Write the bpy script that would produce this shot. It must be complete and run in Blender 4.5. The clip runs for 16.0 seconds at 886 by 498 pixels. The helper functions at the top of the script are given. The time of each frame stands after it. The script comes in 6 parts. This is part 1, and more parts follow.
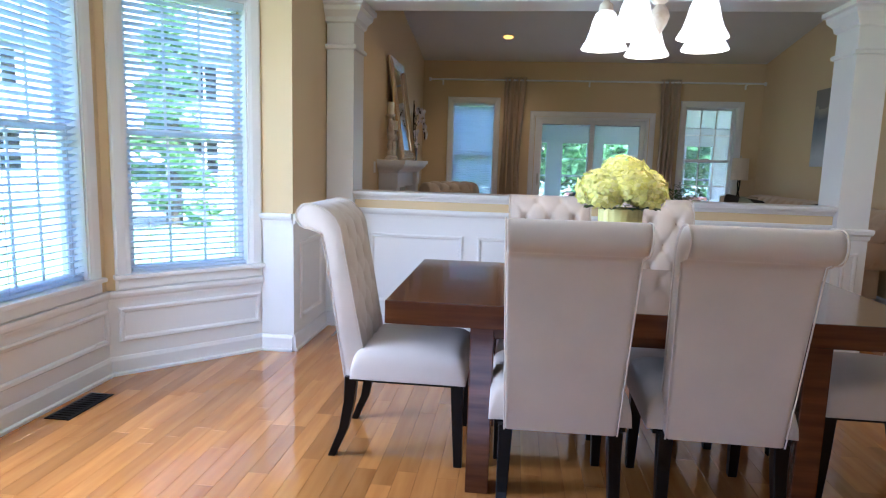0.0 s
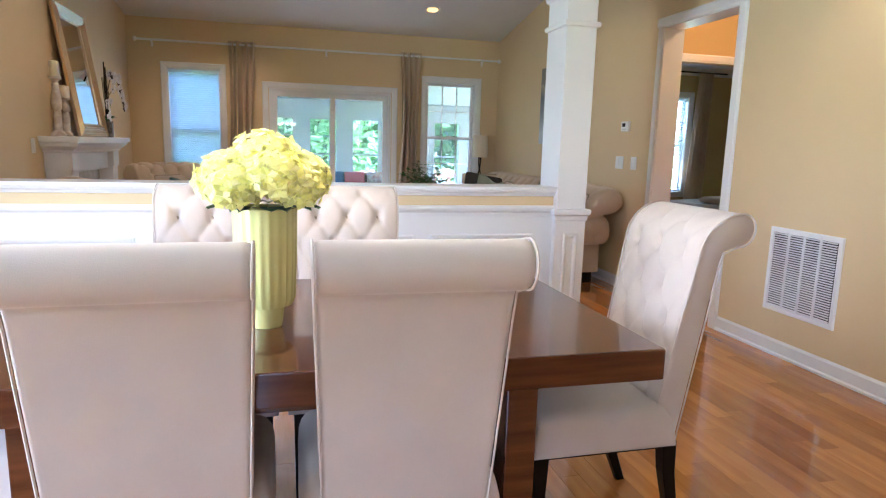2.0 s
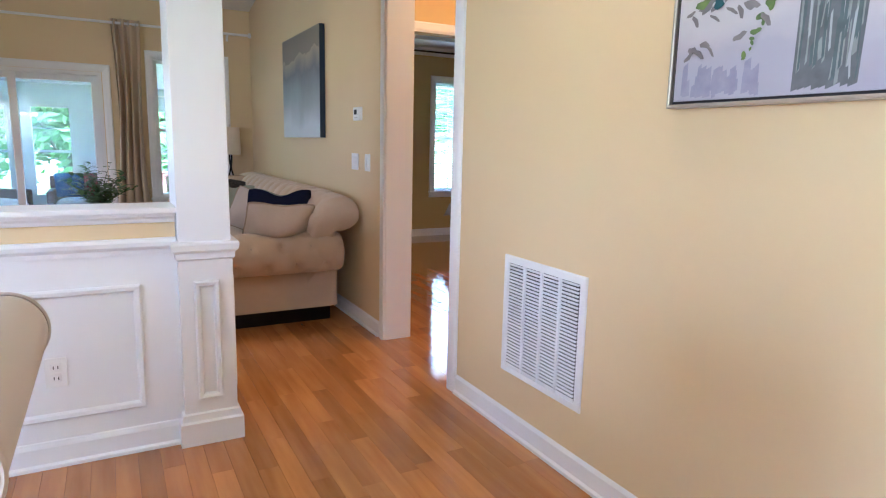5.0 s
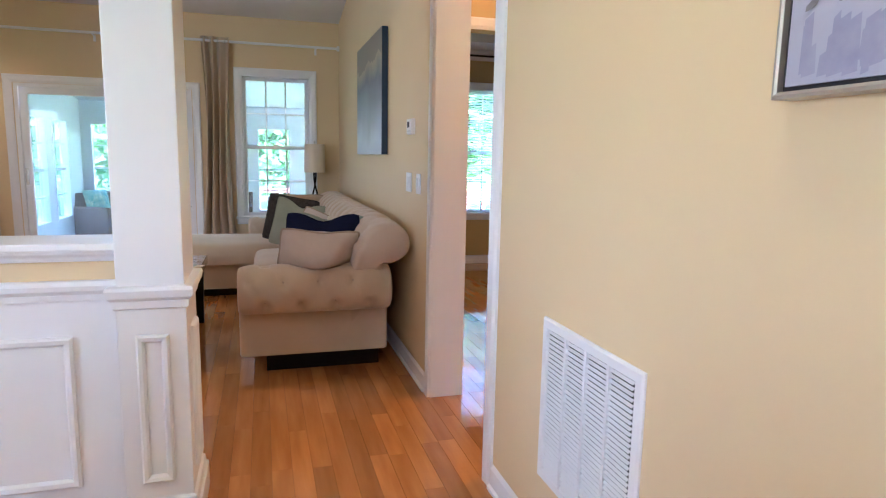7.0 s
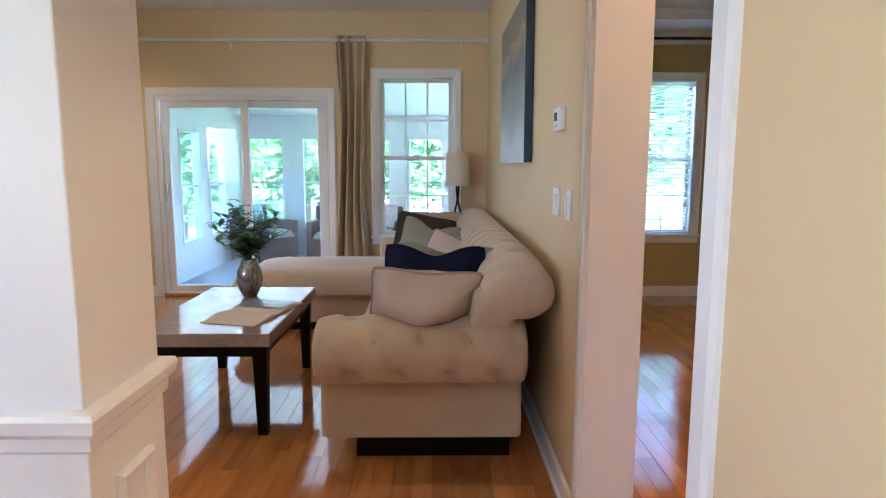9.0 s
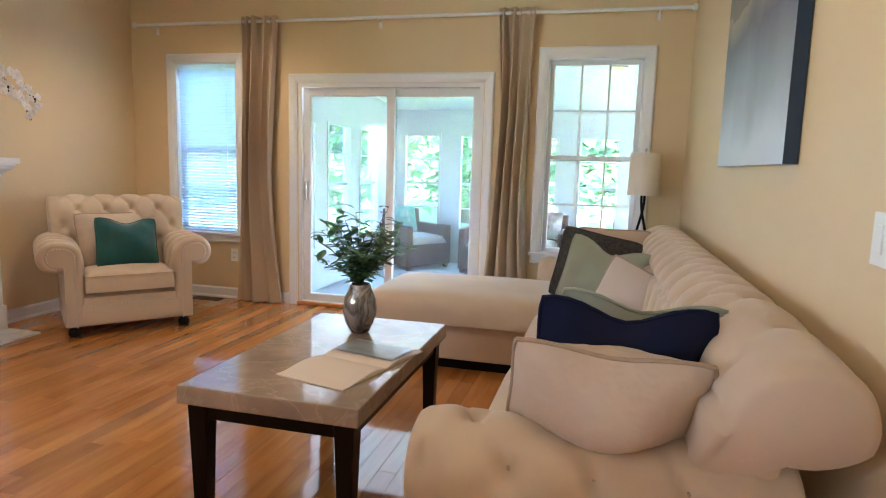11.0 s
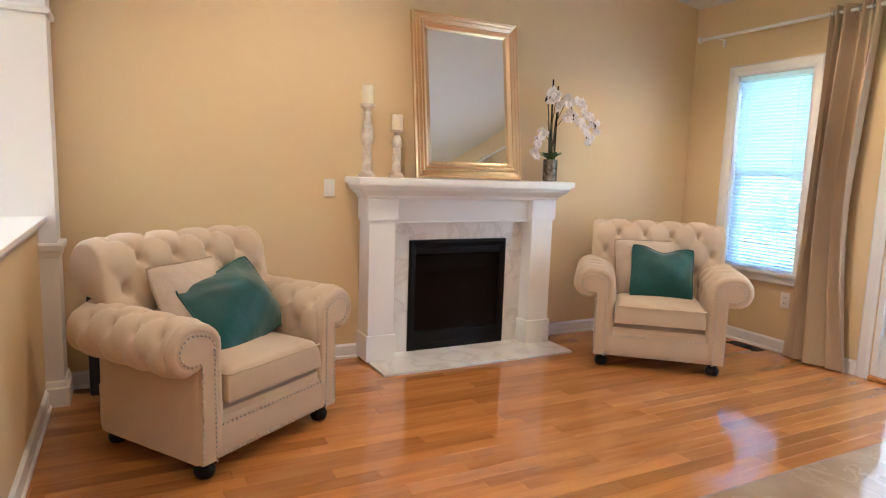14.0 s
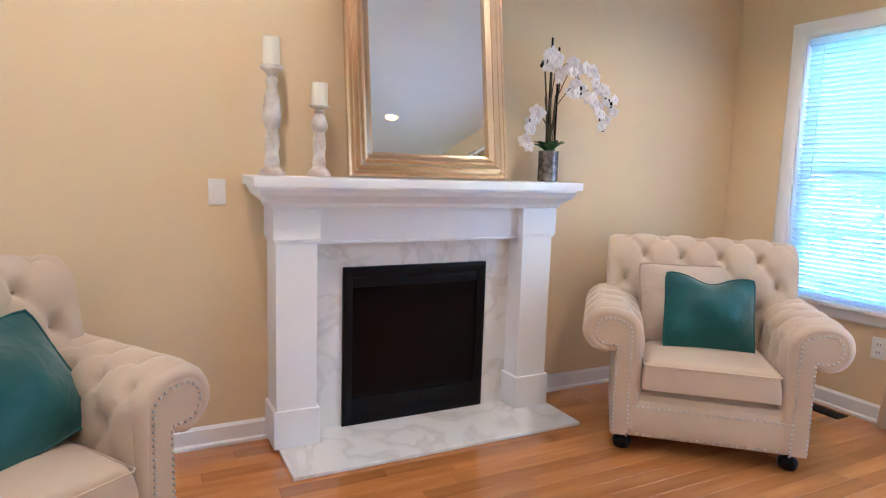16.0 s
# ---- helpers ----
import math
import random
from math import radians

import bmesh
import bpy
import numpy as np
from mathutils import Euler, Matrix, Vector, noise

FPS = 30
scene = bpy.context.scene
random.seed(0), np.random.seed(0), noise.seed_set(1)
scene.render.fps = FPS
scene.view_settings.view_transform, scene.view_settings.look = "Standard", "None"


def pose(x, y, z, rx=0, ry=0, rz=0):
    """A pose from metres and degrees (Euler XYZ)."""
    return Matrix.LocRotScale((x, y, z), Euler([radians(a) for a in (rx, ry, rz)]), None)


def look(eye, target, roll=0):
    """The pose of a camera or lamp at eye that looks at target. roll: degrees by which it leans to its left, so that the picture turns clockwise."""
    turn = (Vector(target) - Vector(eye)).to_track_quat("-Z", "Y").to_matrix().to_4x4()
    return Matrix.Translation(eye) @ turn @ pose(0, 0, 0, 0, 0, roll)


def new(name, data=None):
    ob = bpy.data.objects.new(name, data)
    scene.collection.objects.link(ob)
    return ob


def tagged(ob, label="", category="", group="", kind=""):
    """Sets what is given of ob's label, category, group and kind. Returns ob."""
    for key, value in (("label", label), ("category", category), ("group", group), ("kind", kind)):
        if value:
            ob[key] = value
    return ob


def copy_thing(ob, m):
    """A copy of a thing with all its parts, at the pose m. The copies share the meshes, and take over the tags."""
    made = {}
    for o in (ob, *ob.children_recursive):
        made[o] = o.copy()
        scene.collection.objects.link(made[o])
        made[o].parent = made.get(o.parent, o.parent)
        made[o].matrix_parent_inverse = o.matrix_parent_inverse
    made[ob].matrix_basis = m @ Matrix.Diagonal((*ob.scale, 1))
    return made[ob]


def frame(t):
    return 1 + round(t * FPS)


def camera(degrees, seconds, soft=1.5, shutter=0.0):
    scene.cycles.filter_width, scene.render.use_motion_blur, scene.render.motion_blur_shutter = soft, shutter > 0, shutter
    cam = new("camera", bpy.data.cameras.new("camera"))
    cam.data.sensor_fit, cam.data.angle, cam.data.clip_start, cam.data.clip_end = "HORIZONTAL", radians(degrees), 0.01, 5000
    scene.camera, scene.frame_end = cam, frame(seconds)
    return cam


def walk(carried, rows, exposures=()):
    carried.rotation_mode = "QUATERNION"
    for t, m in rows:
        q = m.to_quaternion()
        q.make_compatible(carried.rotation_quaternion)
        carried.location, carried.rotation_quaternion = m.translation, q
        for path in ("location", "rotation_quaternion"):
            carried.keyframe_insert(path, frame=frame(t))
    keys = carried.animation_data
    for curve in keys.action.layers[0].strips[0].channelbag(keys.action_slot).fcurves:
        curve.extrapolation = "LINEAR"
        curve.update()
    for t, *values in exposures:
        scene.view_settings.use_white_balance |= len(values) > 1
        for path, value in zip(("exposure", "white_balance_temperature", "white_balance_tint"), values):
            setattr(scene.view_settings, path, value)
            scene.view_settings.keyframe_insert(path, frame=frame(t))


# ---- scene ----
cam = camera(71.3, 16.0, soft=1.15)
PATH = [
    (0, (0.306, 0.273, 1.244), (0.088, 2.242, 0.966), 1.7),
    (0.3, (0.352, 0.452, 1.237), (0.136, 2.42, 0.955), 1.6),
    (0.5, (0.405, 0.525, 1.248), (0.2, 2.493, 0.958), 1.7),
    (1, (0.543, 0.67, 1.246), (0.509, 2.646, 0.937), 1.6),
    (1.5, (0.67, 0.874, 1.265), (0.875, 2.836, 0.936), 1.5),
    (2, (0.773, 1.015, 1.262), (1.268, 2.924, 0.933), 1.6),
    (2.5, (0.918, 1.191, 1.281), (1.667, 3.015, 0.946), 1.8),
    (3, (1.147, 1.377, 1.282), (1.992, 3.157, 0.942), 1.7),
    (3.5, (1.412, 1.586, 1.285), (2.314, 3.339, 0.946), 1.6),
    (4, (1.703, 1.767, 1.279), (2.629, 3.507, 0.937), 1.6),
    (4.5, (2.006, 1.939, 1.281), (2.946, 3.671, 0.939), 1.5),
    (4.7, (2.112, 1.984, 1.289), (3.054, 3.715, 0.949), 1.4),
    (6.8, (2.917, 2.491, 1.304), (3.548, 4.366, 1.007), 0.9),
    (7, (2.949, 2.561, 1.309), (3.506, 4.459, 1.015), 1.1),
    (7.5, (3.053, 2.806, 1.296), (3.464, 4.744, 1.021), 0.9),
    (8, (3.159, 3.091, 1.306), (3.459, 5.05, 1.036), 0.7),
    (8.2, (3.223, 3.201, 1.312), (3.447, 5.169, 1.04), 0.3),
    (10.3, (3.332, 4.466, 1.274), (3.12, 6.438, 1.014), 1.7),
    (10.5, (3.31, 4.569, 1.278), (3.031, 6.532, 1.016), 1.7),
    (11, (3.229, 4.776, 1.281), (2.737, 6.697, 1.017), 1.7),
    (11.5, (3.183, 4.942, 1.282), (2.396, 6.763, 1.028), 1.7),
    (12, (3.141, 5.066, 1.276), (2.015, 6.7, 1.031), 1.9),
    (12.5, (3.051, 5.199, 1.276), (1.624, 6.578, 1.025), 1.7),
    (13, (3.011, 5.271, 1.3), (1.428, 6.467, 1.046), 1.6),
    (13.5, (3.001, 5.313, 1.306), (1.301, 6.335, 1.055), 1.6),
    (14, (2.879, 5.343, 1.332), (1.114, 6.247, 1.071), 1.9),
    (14.5, (2.661, 5.444, 1.307), (0.867, 6.29, 1.051), 1.9),
    (15, (2.401, 5.642, 1.302), (0.602, 6.477, 1.05), 1.7),
    (15.5, (2.055, 5.918, 1.298), (0.257, 6.757, 1.05), 1.6),
    (16, (1.783, 6.191, 1.311), (0.014, 7.087, 1.051), 1.8),
]
walk(cam, [(t, look(eye, target, roll)) for t, eye, target, roll in PATH],
     [(0, 3.58, 5300, 16), (1, 4.00, 5850, 17), (1.5, 4.20, 5800, 17), (2.5, 4.66, 5200, 16), (3.5, 4.74, 5250, 18), (4.5, 4.67, 5200, 18), (7, 4.68, 5200, 19), (8, 4.60, 5250, 19), (10.5, 4.96, 5500, 16), (11, 5.07, 5680, 16), (12, 5.28, 5900, 17), (12.5, 5.36, 5850, 17), (13, 5.38, 5800, 17), (14, 5.50, 5520, 17), (14.5, 5.60, 5100, 17), (15, 5.65, 4800, 17), (15.5, 5.65, 4700, 17), (16, 5.63, 4750, 17)])

# ---- light ----
world = bpy.data.worlds.new("sky")
scene.world = world
world.use_nodes = True
wn = world.node_tree
sky = wn.nodes.new("ShaderNodeTexSky")
sky.sky_type, sky.sun_disc = "NISHITA", False
SUN_EL, SUN_ROT = 55.0, 118.0
sky.sun_elevation, sky.sun_rotation = radians(SUN_EL), radians(SUN_ROT)
sky.air_density, sky.dust_density, sky.ozone_density = 1.0, 2.5, 1.0
wn.links.new(sky.outputs[0], wn.nodes["Background"].inputs[0])
wn.nodes["Background"].inputs[1].default_value = 0.15
scene.view_settings.exposure = 3.0


def lamp(name, kind, energy, color, m, size=0.2, size_y=None, spot=None, radius=0.05):
    d = bpy.data.lights.new(name, kind)
    d.energy, d.color = energy, color
    if kind == "AREA":
        d.size = size
        if size_y:
            d.shape, d.size_y = "RECTANGLE", size_y
    elif kind == "SUN":
        d.angle = radians(size)
    else:
        d.shadow_soft_size = radius
        if spot:
            d.spot_size, d.spot_blend = radians(spot), 0.6
    ob = new(name, d)
    ob.matrix_world = m
    return ob


az, el = radians(SUN_ROT), radians(SUN_EL)
sun_way = Vector((math.sin(az) * math.cos(el), math.cos(az) * math.cos(el), math.sin(el)))
lamp("sun", "SUN", 4.2, (1.0, 0.95, 0.88), look(sun_way * 30, (0, 0, 0)), size=8.0)
DAY = (0.86, 0.94, 1.0)
# area lamps for sky light in the bay windows and a made-up front window behind the camera
lamp("bay_daylight", "AREA", 5.6, DAY, look((-1.85, 2.2, 1.35), (0, 2.2, 1.1)), 0.7, 1.6)
lamp("bay_side_daylight", "AREA", 0.15, DAY, look((-1.6, 1.45, 1.35), (-0.5, 2.4, 1.1)), 0.7, 1.6)
# fill from behind, set in an unseen opening added for light
lamp("front_fill_light", "AREA", 0.5, DAY, look((0.0, -2.42, 1.5), (0.0, 3, 1.2)), 1.0, 1.2)
lamp("patio_daylight", "AREA", 0.5, DAY, look((1.39, 9.84, 1.1), (1.2, 6.5, 0.9)), 1.6, 1.8)
lamp("bedroom_daylight", "AREA", 0.5, DAY, look((6.65, 9.80, 1.4), (6.4, 7, 0.8)), 0.7, 1.4)
WARM = (1.0, 0.62, 0.30)

# ---- materials ----


def mat(name, c1, c2=None, rough=0.5, metal=0.0, scale=6.0, detail=4.0, bump=0.0, bscale=80.0, bdist=0.002, sheen=0.0,
        stretch=(1, 1, 1), rand=0.0, coat=0.0, spec=0.5, emit=0.0, island=False, rvar=0.0, sub=0.0):
    m = bpy.data.materials.new(name)
    m.use_nodes = True
    nt = m.node_tree
    b = nt.nodes["Principled BSDF"]
    L = nt.links.new
    b.inputs["Roughness"].default_value = rough
    b.inputs["Metallic"].default_value = metal
    b.inputs["Specular IOR Level"].default_value = spec
    b.inputs["Coat Weight"].default_value = coat
    b.inputs["Coat Roughness"].default_value = 0.06
    if sub:
        b.inputs["Subsurface Weight"].default_value = sub
        b.inputs["Subsurface Radius"].default_value = (0.01, 0.008, 0.004)
    if sheen:
        b.inputs["Sheen Weight"].default_value = sheen
        b.inputs["Sheen Roughness"].default_value = 0.4
    tc = nt.nodes.new("ShaderNodeTexCoord")
    mp = nt.nodes.new("ShaderNodeMapping")
    mp.inputs["Scale"].default_value = stretch
    L(tc.outputs["Object"], mp.inputs["Vector"])
    vec = mp.outputs["Vector"]
    rnd = None
    if rand or island:
        if island:
            rnd = nt.nodes.new("ShaderNodeNewGeometry").outputs["Random Per Island"]
        else:
            rnd = nt.nodes.new("ShaderNodeObjectInfo").outputs["Random"]
        mul = nt.nodes.new("ShaderNodeMath")
        mul.operation = "MULTIPLY"
        mul.inputs[1].default_value = 37.0
        L(rnd, mul.inputs[0])
        add = nt.nodes.new("ShaderNodeVectorMath")
        L(vec, add.inputs[0])
        L(mul.outputs[0], add.inputs[1])
        vec = add.outputs[0]
    c2 = c2 or tuple(v * 0.9 for v in c1)
    nz = nt.nodes.new("ShaderNodeTexNoise")
    nz.inputs["Scale"].default_value, nz.inputs["Detail"].default_value = scale, detail
    L(vec, nz.inputs["Vector"])
    ramp = nt.nodes.new("ShaderNodeValToRGB")
    ramp.color_ramp.elements[0].position, ramp.color_ramp.elements[1].position = 0.3, 0.7
    ramp.color_ramp.elements[0].color, ramp.color_ramp.elements[1].color = (*c1, 1), (*c2, 1)
    L(nz.outputs["Fac"], ramp.inputs["Fac"])
    col = ramp.outputs["Color"]
    if rnd is not None and rand:
        hv = nt.nodes.new("ShaderNodeHueSaturation")
        mr = nt.nodes.new("ShaderNodeMapRange")
        mr.inputs["To Min"].default_value, mr.inputs["To Max"].default_value = 1 - rand, 1 + rand
        L(rnd, mr.inputs["Value"])
        L(mr.outputs[0], hv.inputs["Value"])
        L(col, hv.inputs["Color"])
        col = hv.outputs["Color"]
    L(col, b.inputs["Base Color"])
    if emit:
        b.inputs["Emission Strength"].default_value = emit
        L(col, b.inputs["Emission Color"])
    if rvar:
        mr = nt.nodes.new("ShaderNodeMapRange")
        mr.inputs["To Min"].default_value, mr.inputs["To Max"].default_value = rough - rvar, rough + rvar
        n3 = nt.nodes.new("ShaderNodeTexNoise")
        n3.inputs["Scale"].default_value = 3.0
        L(vec, n3.inputs["Vector"])
        L(n3.outputs["Fac"], mr.inputs["Value"])
        L(mr.outputs[0], b.inputs["Roughness"])
    if bump:
        n2 = nt.nodes.new("ShaderNodeTexNoise")
        n2.inputs["Scale"].default_value, n2.inputs["Detail"].default_value = bscale, 3.0
        L(vec, n2.inputs["Vector"])
        bp = nt.nodes.new("ShaderNodeBump")
        bp.inputs["Strength"].default_value, bp.inputs["Distance"].default_value = bump, bdist
        L(n2.outputs["Fac"], bp.inputs["Height"])
        L(bp.outputs[0], b.inputs["Normal"])
    return m


PAINT = mat("yellow_wall_paint", (0.71, 0.55, 0.325), (0.69, 0.53, 0.31), 0.6, scale=1.3, bump=0.12, bscale=220, bdist=0.001, rvar=0.05)
WHITE = mat("white_gloss_paint", (0.80, 0.795, 0.80), (0.765, 0.765, 0.77), 0.35, scale=2.0, bump=0.06, bscale=90, bdist=0.001)
CEIL = mat("ceiling_paint", (0.74, 0.735, 0.72), (0.70, 0.70, 0.69), 0.8, scale=1.5, bump=0.2, bscale=260, bdist=0.001)
TAN = mat("olive_wall_paint", (0.50, 0.37, 0.16), (0.48, 0.35, 0.15), 0.65, scale=1.3, bump=0.12, bscale=220, bdist=0.001)
OAK = mat("honey_oak_boards", (0.50, 0.212, 0.056), (0.37, 0.142, 0.034), 0.075, scale=2.2, detail=6, stretch=(9, 0.9, 9), rand=0.24, bump=0.14, bscale=5, bdist=0.001, rvar=0.03, coat=0.5)
OAK_I = mat("honey_oak_boards_joined", (0.50, 0.212, 0.056), (0.37, 0.142, 0.034), 0.075, scale=2.2, detail=6, stretch=(9, 0.9, 9), rand=0.24, bump=0.14, bscale=5, bdist=0.001, rvar=0.03, coat=0.5, island=True)
GROOVE = mat("dark_floor_joint", (0.22, 0.095, 0.032), (0.17, 0.07, 0.024), 0.6)
TABLEWOOD = mat("red_brown_table_wood", (0.125, 0.038, 0.015), (0.045, 0.011, 0.005), 0.18, scale=3.0, detail=7, stretch=(0.7, 9, 9), bump=0.15, bscale=8, bdist=0.001, coat=0.4, rvar=0.05)
ESPRESSO = mat("espresso_leg_wood", (0.005, 0.0032, 0.0028), (0.003, 0.002, 0.0018), 0.34, scale=8, spec=0.16, stretch=(6, 6, 1))
LINEN = mat("cream_linen_cloth", (0.57, 0.49, 0.43), (0.52, 0.445, 0.39), 0.9, scale=5, bump=0.35, bscale=420, bdist=0.0012, sheen=0.25)
BEIGE = mat("beige_velvet_cloth", (0.58, 0.46, 0.33), (0.52, 0.405, 0.29), 0.88, scale=4, bump=0.3, bscale=350, bdist=0.0012, sheen=0.35)
LUMBAR = mat("oatmeal_cushion_cloth", (0.53, 0.43, 0.335), (0.46, 0.37, 0.285), 0.92, scale=7, bump=0.55, bscale=9, bdist=0.022, sheen=0.2)
SEAM = mat("beige_piping", (0.37, 0.285, 0.205), (0.33, 0.25, 0.18), 0.9, scale=30)
BUTTON = mat("cloth_button", (0.42, 0.35, 0.29), (0.38, 0.31, 0.26), 0.8, scale=30)
TEAL = mat("teal_velvet", (0.003, 0.10, 0.10), (0.002, 0.042, 0.044), 0.42, scale=3, bump=0.5, bscale=8, bdist=0.02, sheen=0.45, spec=0.4)
NAVY = mat("navy_velvet", (0.003, 0.006, 0.032), (0.002, 0.004, 0.02), 0.75, scale=5, bump=0.25, bscale=300, bdist=0.001, sheen=0.04, spec=0.2)
SAGE = mat("sage_cushion_cloth", (0.31, 0.33, 0.24), (0.27, 0.29, 0.21), 0.85, scale=6, bump=0.3, bscale=300, sheen=0.3)
CHARC = mat("charcoal_cushion_cloth", (0.022, 0.02, 0.02), (0.06, 0.055, 0.05), 0.9, scale=55, bump=0.4, bscale=200)
DRAPE = mat("tan_curtain_cloth", (0.63, 0.49, 0.345), (0.55, 0.425, 0.29), 0.85, scale=5, stretch=(1, 1, 0.3), bump=0.3, bscale=300, sheen=0.2)
MARBLE = mat("white_veined_marble", (0.78, 0.77, 0.75), (0.72, 0.715, 0.70), 0.12, scale=2.5, detail=8, rvar=0.03)
STONE = mat("taupe_table_stone", (0.41, 0.315, 0.245), (0.29, 0.225, 0.17), 0.09, scale=7, detail=9, rvar=0.04, coat=0.3)
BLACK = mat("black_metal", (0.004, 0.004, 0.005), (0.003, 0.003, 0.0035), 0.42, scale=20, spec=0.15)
FIREGLASS = mat("dark_fire_glass", (0.003, 0.003, 0.003), (0.005, 0.004, 0.004), 0.06, scale=2, spec=0.1)
GOLD = mat("champagne_gold_leaf", (0.80, 0.62, 0.42), (0.72, 0.54, 0.35), 0.26, metal=1.0, scale=5, bump=0.1, bscale=90, bdist=0.001)
MIRROR = mat("mirror_silver", (0.92, 0.92, 0.92), (0.92, 0.92, 0.92), 0.01, metal=1.0)
STEEL = mat("brushed_nickel", (0.6, 0.58, 0.55), (0.5, 0.49, 0.46), 0.3, metal=1.0, scale=30)
PLASTIC = mat("white_plastic", (0.80, 0.79, 0.77), (0.78, 0.77, 0.75), 0.35, scale=5)
VINYL = mat("white_vinyl", (0.80, 0.80, 0.81), (0.77, 0.77, 0.78), 0.4, scale=3)
SLAT = mat("white_blind_slat", (0.80, 0.85, 0.90), (0.77, 0.82, 0.87), 0.45, scale=3)
WAX = mat("ivory_wax", (0.80, 0.74, 0.60), (0.78, 0.72, 0.57), 0.5, scale=9, sub=0.3)
DISTRESS = mat("distressed_white_paint", (0.72, 0.68, 0.62), (0.42, 0.32, 0.24), 0.6, scale=16, detail=8, bump=0.4, bscale=60)
LEAF = mat("dark_green_leaf", (0.055, 0.145, 0.032), (0.032, 0.095, 0.02), 0.42, scale=20, rand=0.3, island=True)
PETAL = mat("lime_hydrangea_petal", (0.84, 0.82, 0.22), (0.88, 0.85, 0.46), 0.6, scale=9, rand=0.14, island=True, sub=0.15)
ORCHID = mat("white_orchid_petal", (0.80, 0.76, 0.74), (0.76, 0.70, 0.70), 0.55, scale=15, rand=0.06, island=True)
STEM = mat("brown_stem", (0.07, 0.045, 0.025), (0.05, 0.06, 0.02), 0.6, scale=30)
CERAMIC = mat("pale_yellow_ceramic", (0.70, 0.66, 0.27), (0.66, 0.62, 0.245), 0.25, scale=3)
SHADE = mat("cream_lamp_shade", (0.74, 0.66, 0.54), (0.70, 0.62, 0.50), 0.8, scale=60, stretch=(1, 1, 0.1), bump=0.2, bscale=200)
PAPER = mat("cream_paper", (0.72, 0.62, 0.52), (0.70, 0.60, 0.50), 0.7, scale=3)
BLANKET = mat("grey_bedspread", (0.38, 0.37, 0.36), (0.32, 0.31, 0.305), 0.9, scale=8, bump=0.4, bscale=90, bdist=0.004)
WICKER = mat("brown_wicker", (0.17, 0.08, 0.045), (0.09, 0.042, 0.025), 0.6, scale=80, stretch=(1, 1, 4), bump=0.6, bscale=120)
SHADEGLASS = mat("frosted_white_glass", (1.0, 0.95, 0.86), (0.9, 0.86, 0.78), 0.4, emit=0.13)
BULB = mat("warm_lamp_glow", (1.0, 0.47, 0.09), (1.0, 0.47, 0.09), 0.4, emit=0.22)
GRASS = mat("lawn_grass", (0.09, 0.16, 0.035), (0.12, 0.20, 0.05), 0.9, scale=0.6, detail=8)
FOLIAGE = mat("tree_foliage", (0.12, 0.25, 0.07), (0.16, 0.31, 0.11), 0.7, scale=4, rand=0.3, island=True)
BARK = mat("tree_bark", (0.10, 0.075, 0.05), (0.06, 0.045, 0.03), 0.9, scale=12, stretch=(1, 1, 0.3), bump=0.5, bscale=30)
SIDING = mat("pale_house_siding", (0.70, 0.69, 0.66), (0.66, 0.65, 0.62), 0.7, scale=2)
ROOFING = mat("grey_roof_shingle", (0.12, 0.11, 0.11), (0.09, 0.085, 0.085), 0.9, scale=10)
ASPHALT = mat("driveway_asphalt", (0.16, 0.155, 0.15), (0.12, 0.12, 0.12), 0.9, scale=30)
DECK = mat("red_deck_wood", (0.30, 0.09, 0.06), (0.24, 0.07, 0.05), 0.7, scale=6)
CONCRETE = mat("sunroom_floor_tile", (0.55, 0.56, 0.57), (0.5, 0.51, 0.52), 0.5, scale=3)


def translucent(m, weight):
    """Thin leaves let light through."""
    nt = m.node_tree
    b = nt.nodes["Principled BSDF"]
    t, x = nt.nodes.new("ShaderNodeBsdfTranslucent"), nt.nodes.new("ShaderNodeMixShader")
    x.inputs[0].default_value = weight
    nt.links.new(b.inputs["Base Color"].links[0].from_socket, t.inputs[0])
    nt.links.new(b.outputs[0], x.inputs[1])
    nt.links.new(t.outputs[0], x.inputs[2])
    nt.links.new(x.outputs[0], nt.nodes["Material Output"].inputs[0])


translucent(FOLIAGE, 0.5)
translucent(SLAT, 0.62)
translucent(PETAL, 0.35)
translucent(DRAPE, 0.2)
translucent(ORCHID, 0.3)


def add_veins(m, color, scale, width):
    nt = m.node_tree
    b = nt.nodes["Principled BSDF"]
    src = b.inputs["Base Color"].links[0].from_socket
    tc = nt.nodes.new("ShaderNodeTexCoord")
    nz = nt.nodes.new("ShaderNodeTexNoise")
    nz.inputs["Scale"].default_value, nz.inputs["Detail"].default_value, nz.inputs["Distortion"].default_value = scale, 6, 1.6
    nt.links.new(tc.outputs["Object"], nz.inputs["Vector"])
    r = nt.nodes.new("ShaderNodeValToRGB")
    r.color_ramp.elements[0].position, r.color_ramp.elements[1].position = 0.5 - width, 0.5 + width
    r.color_ramp.elements[0].color = r.color_ramp.elements[1].color = (0, 0, 0, 1)
    e = r.color_ramp.elements.new(0.5)
    e.color = (0.75, 0.75, 0.75, 1)
    nt.links.new(nz.outputs["Fac"], r.inputs["Fac"])
    mx = nt.nodes.new("ShaderNodeMix")
    mx.data_type = "RGBA"
    nt.links.new(r.outputs["Color"], mx.inputs[0])
    nt.links.new(src, mx.inputs[6])
    mx.inputs[7].default_value = (*color, 1)
    nt.links.new(mx.outputs[2], b.inputs["Base Color"])


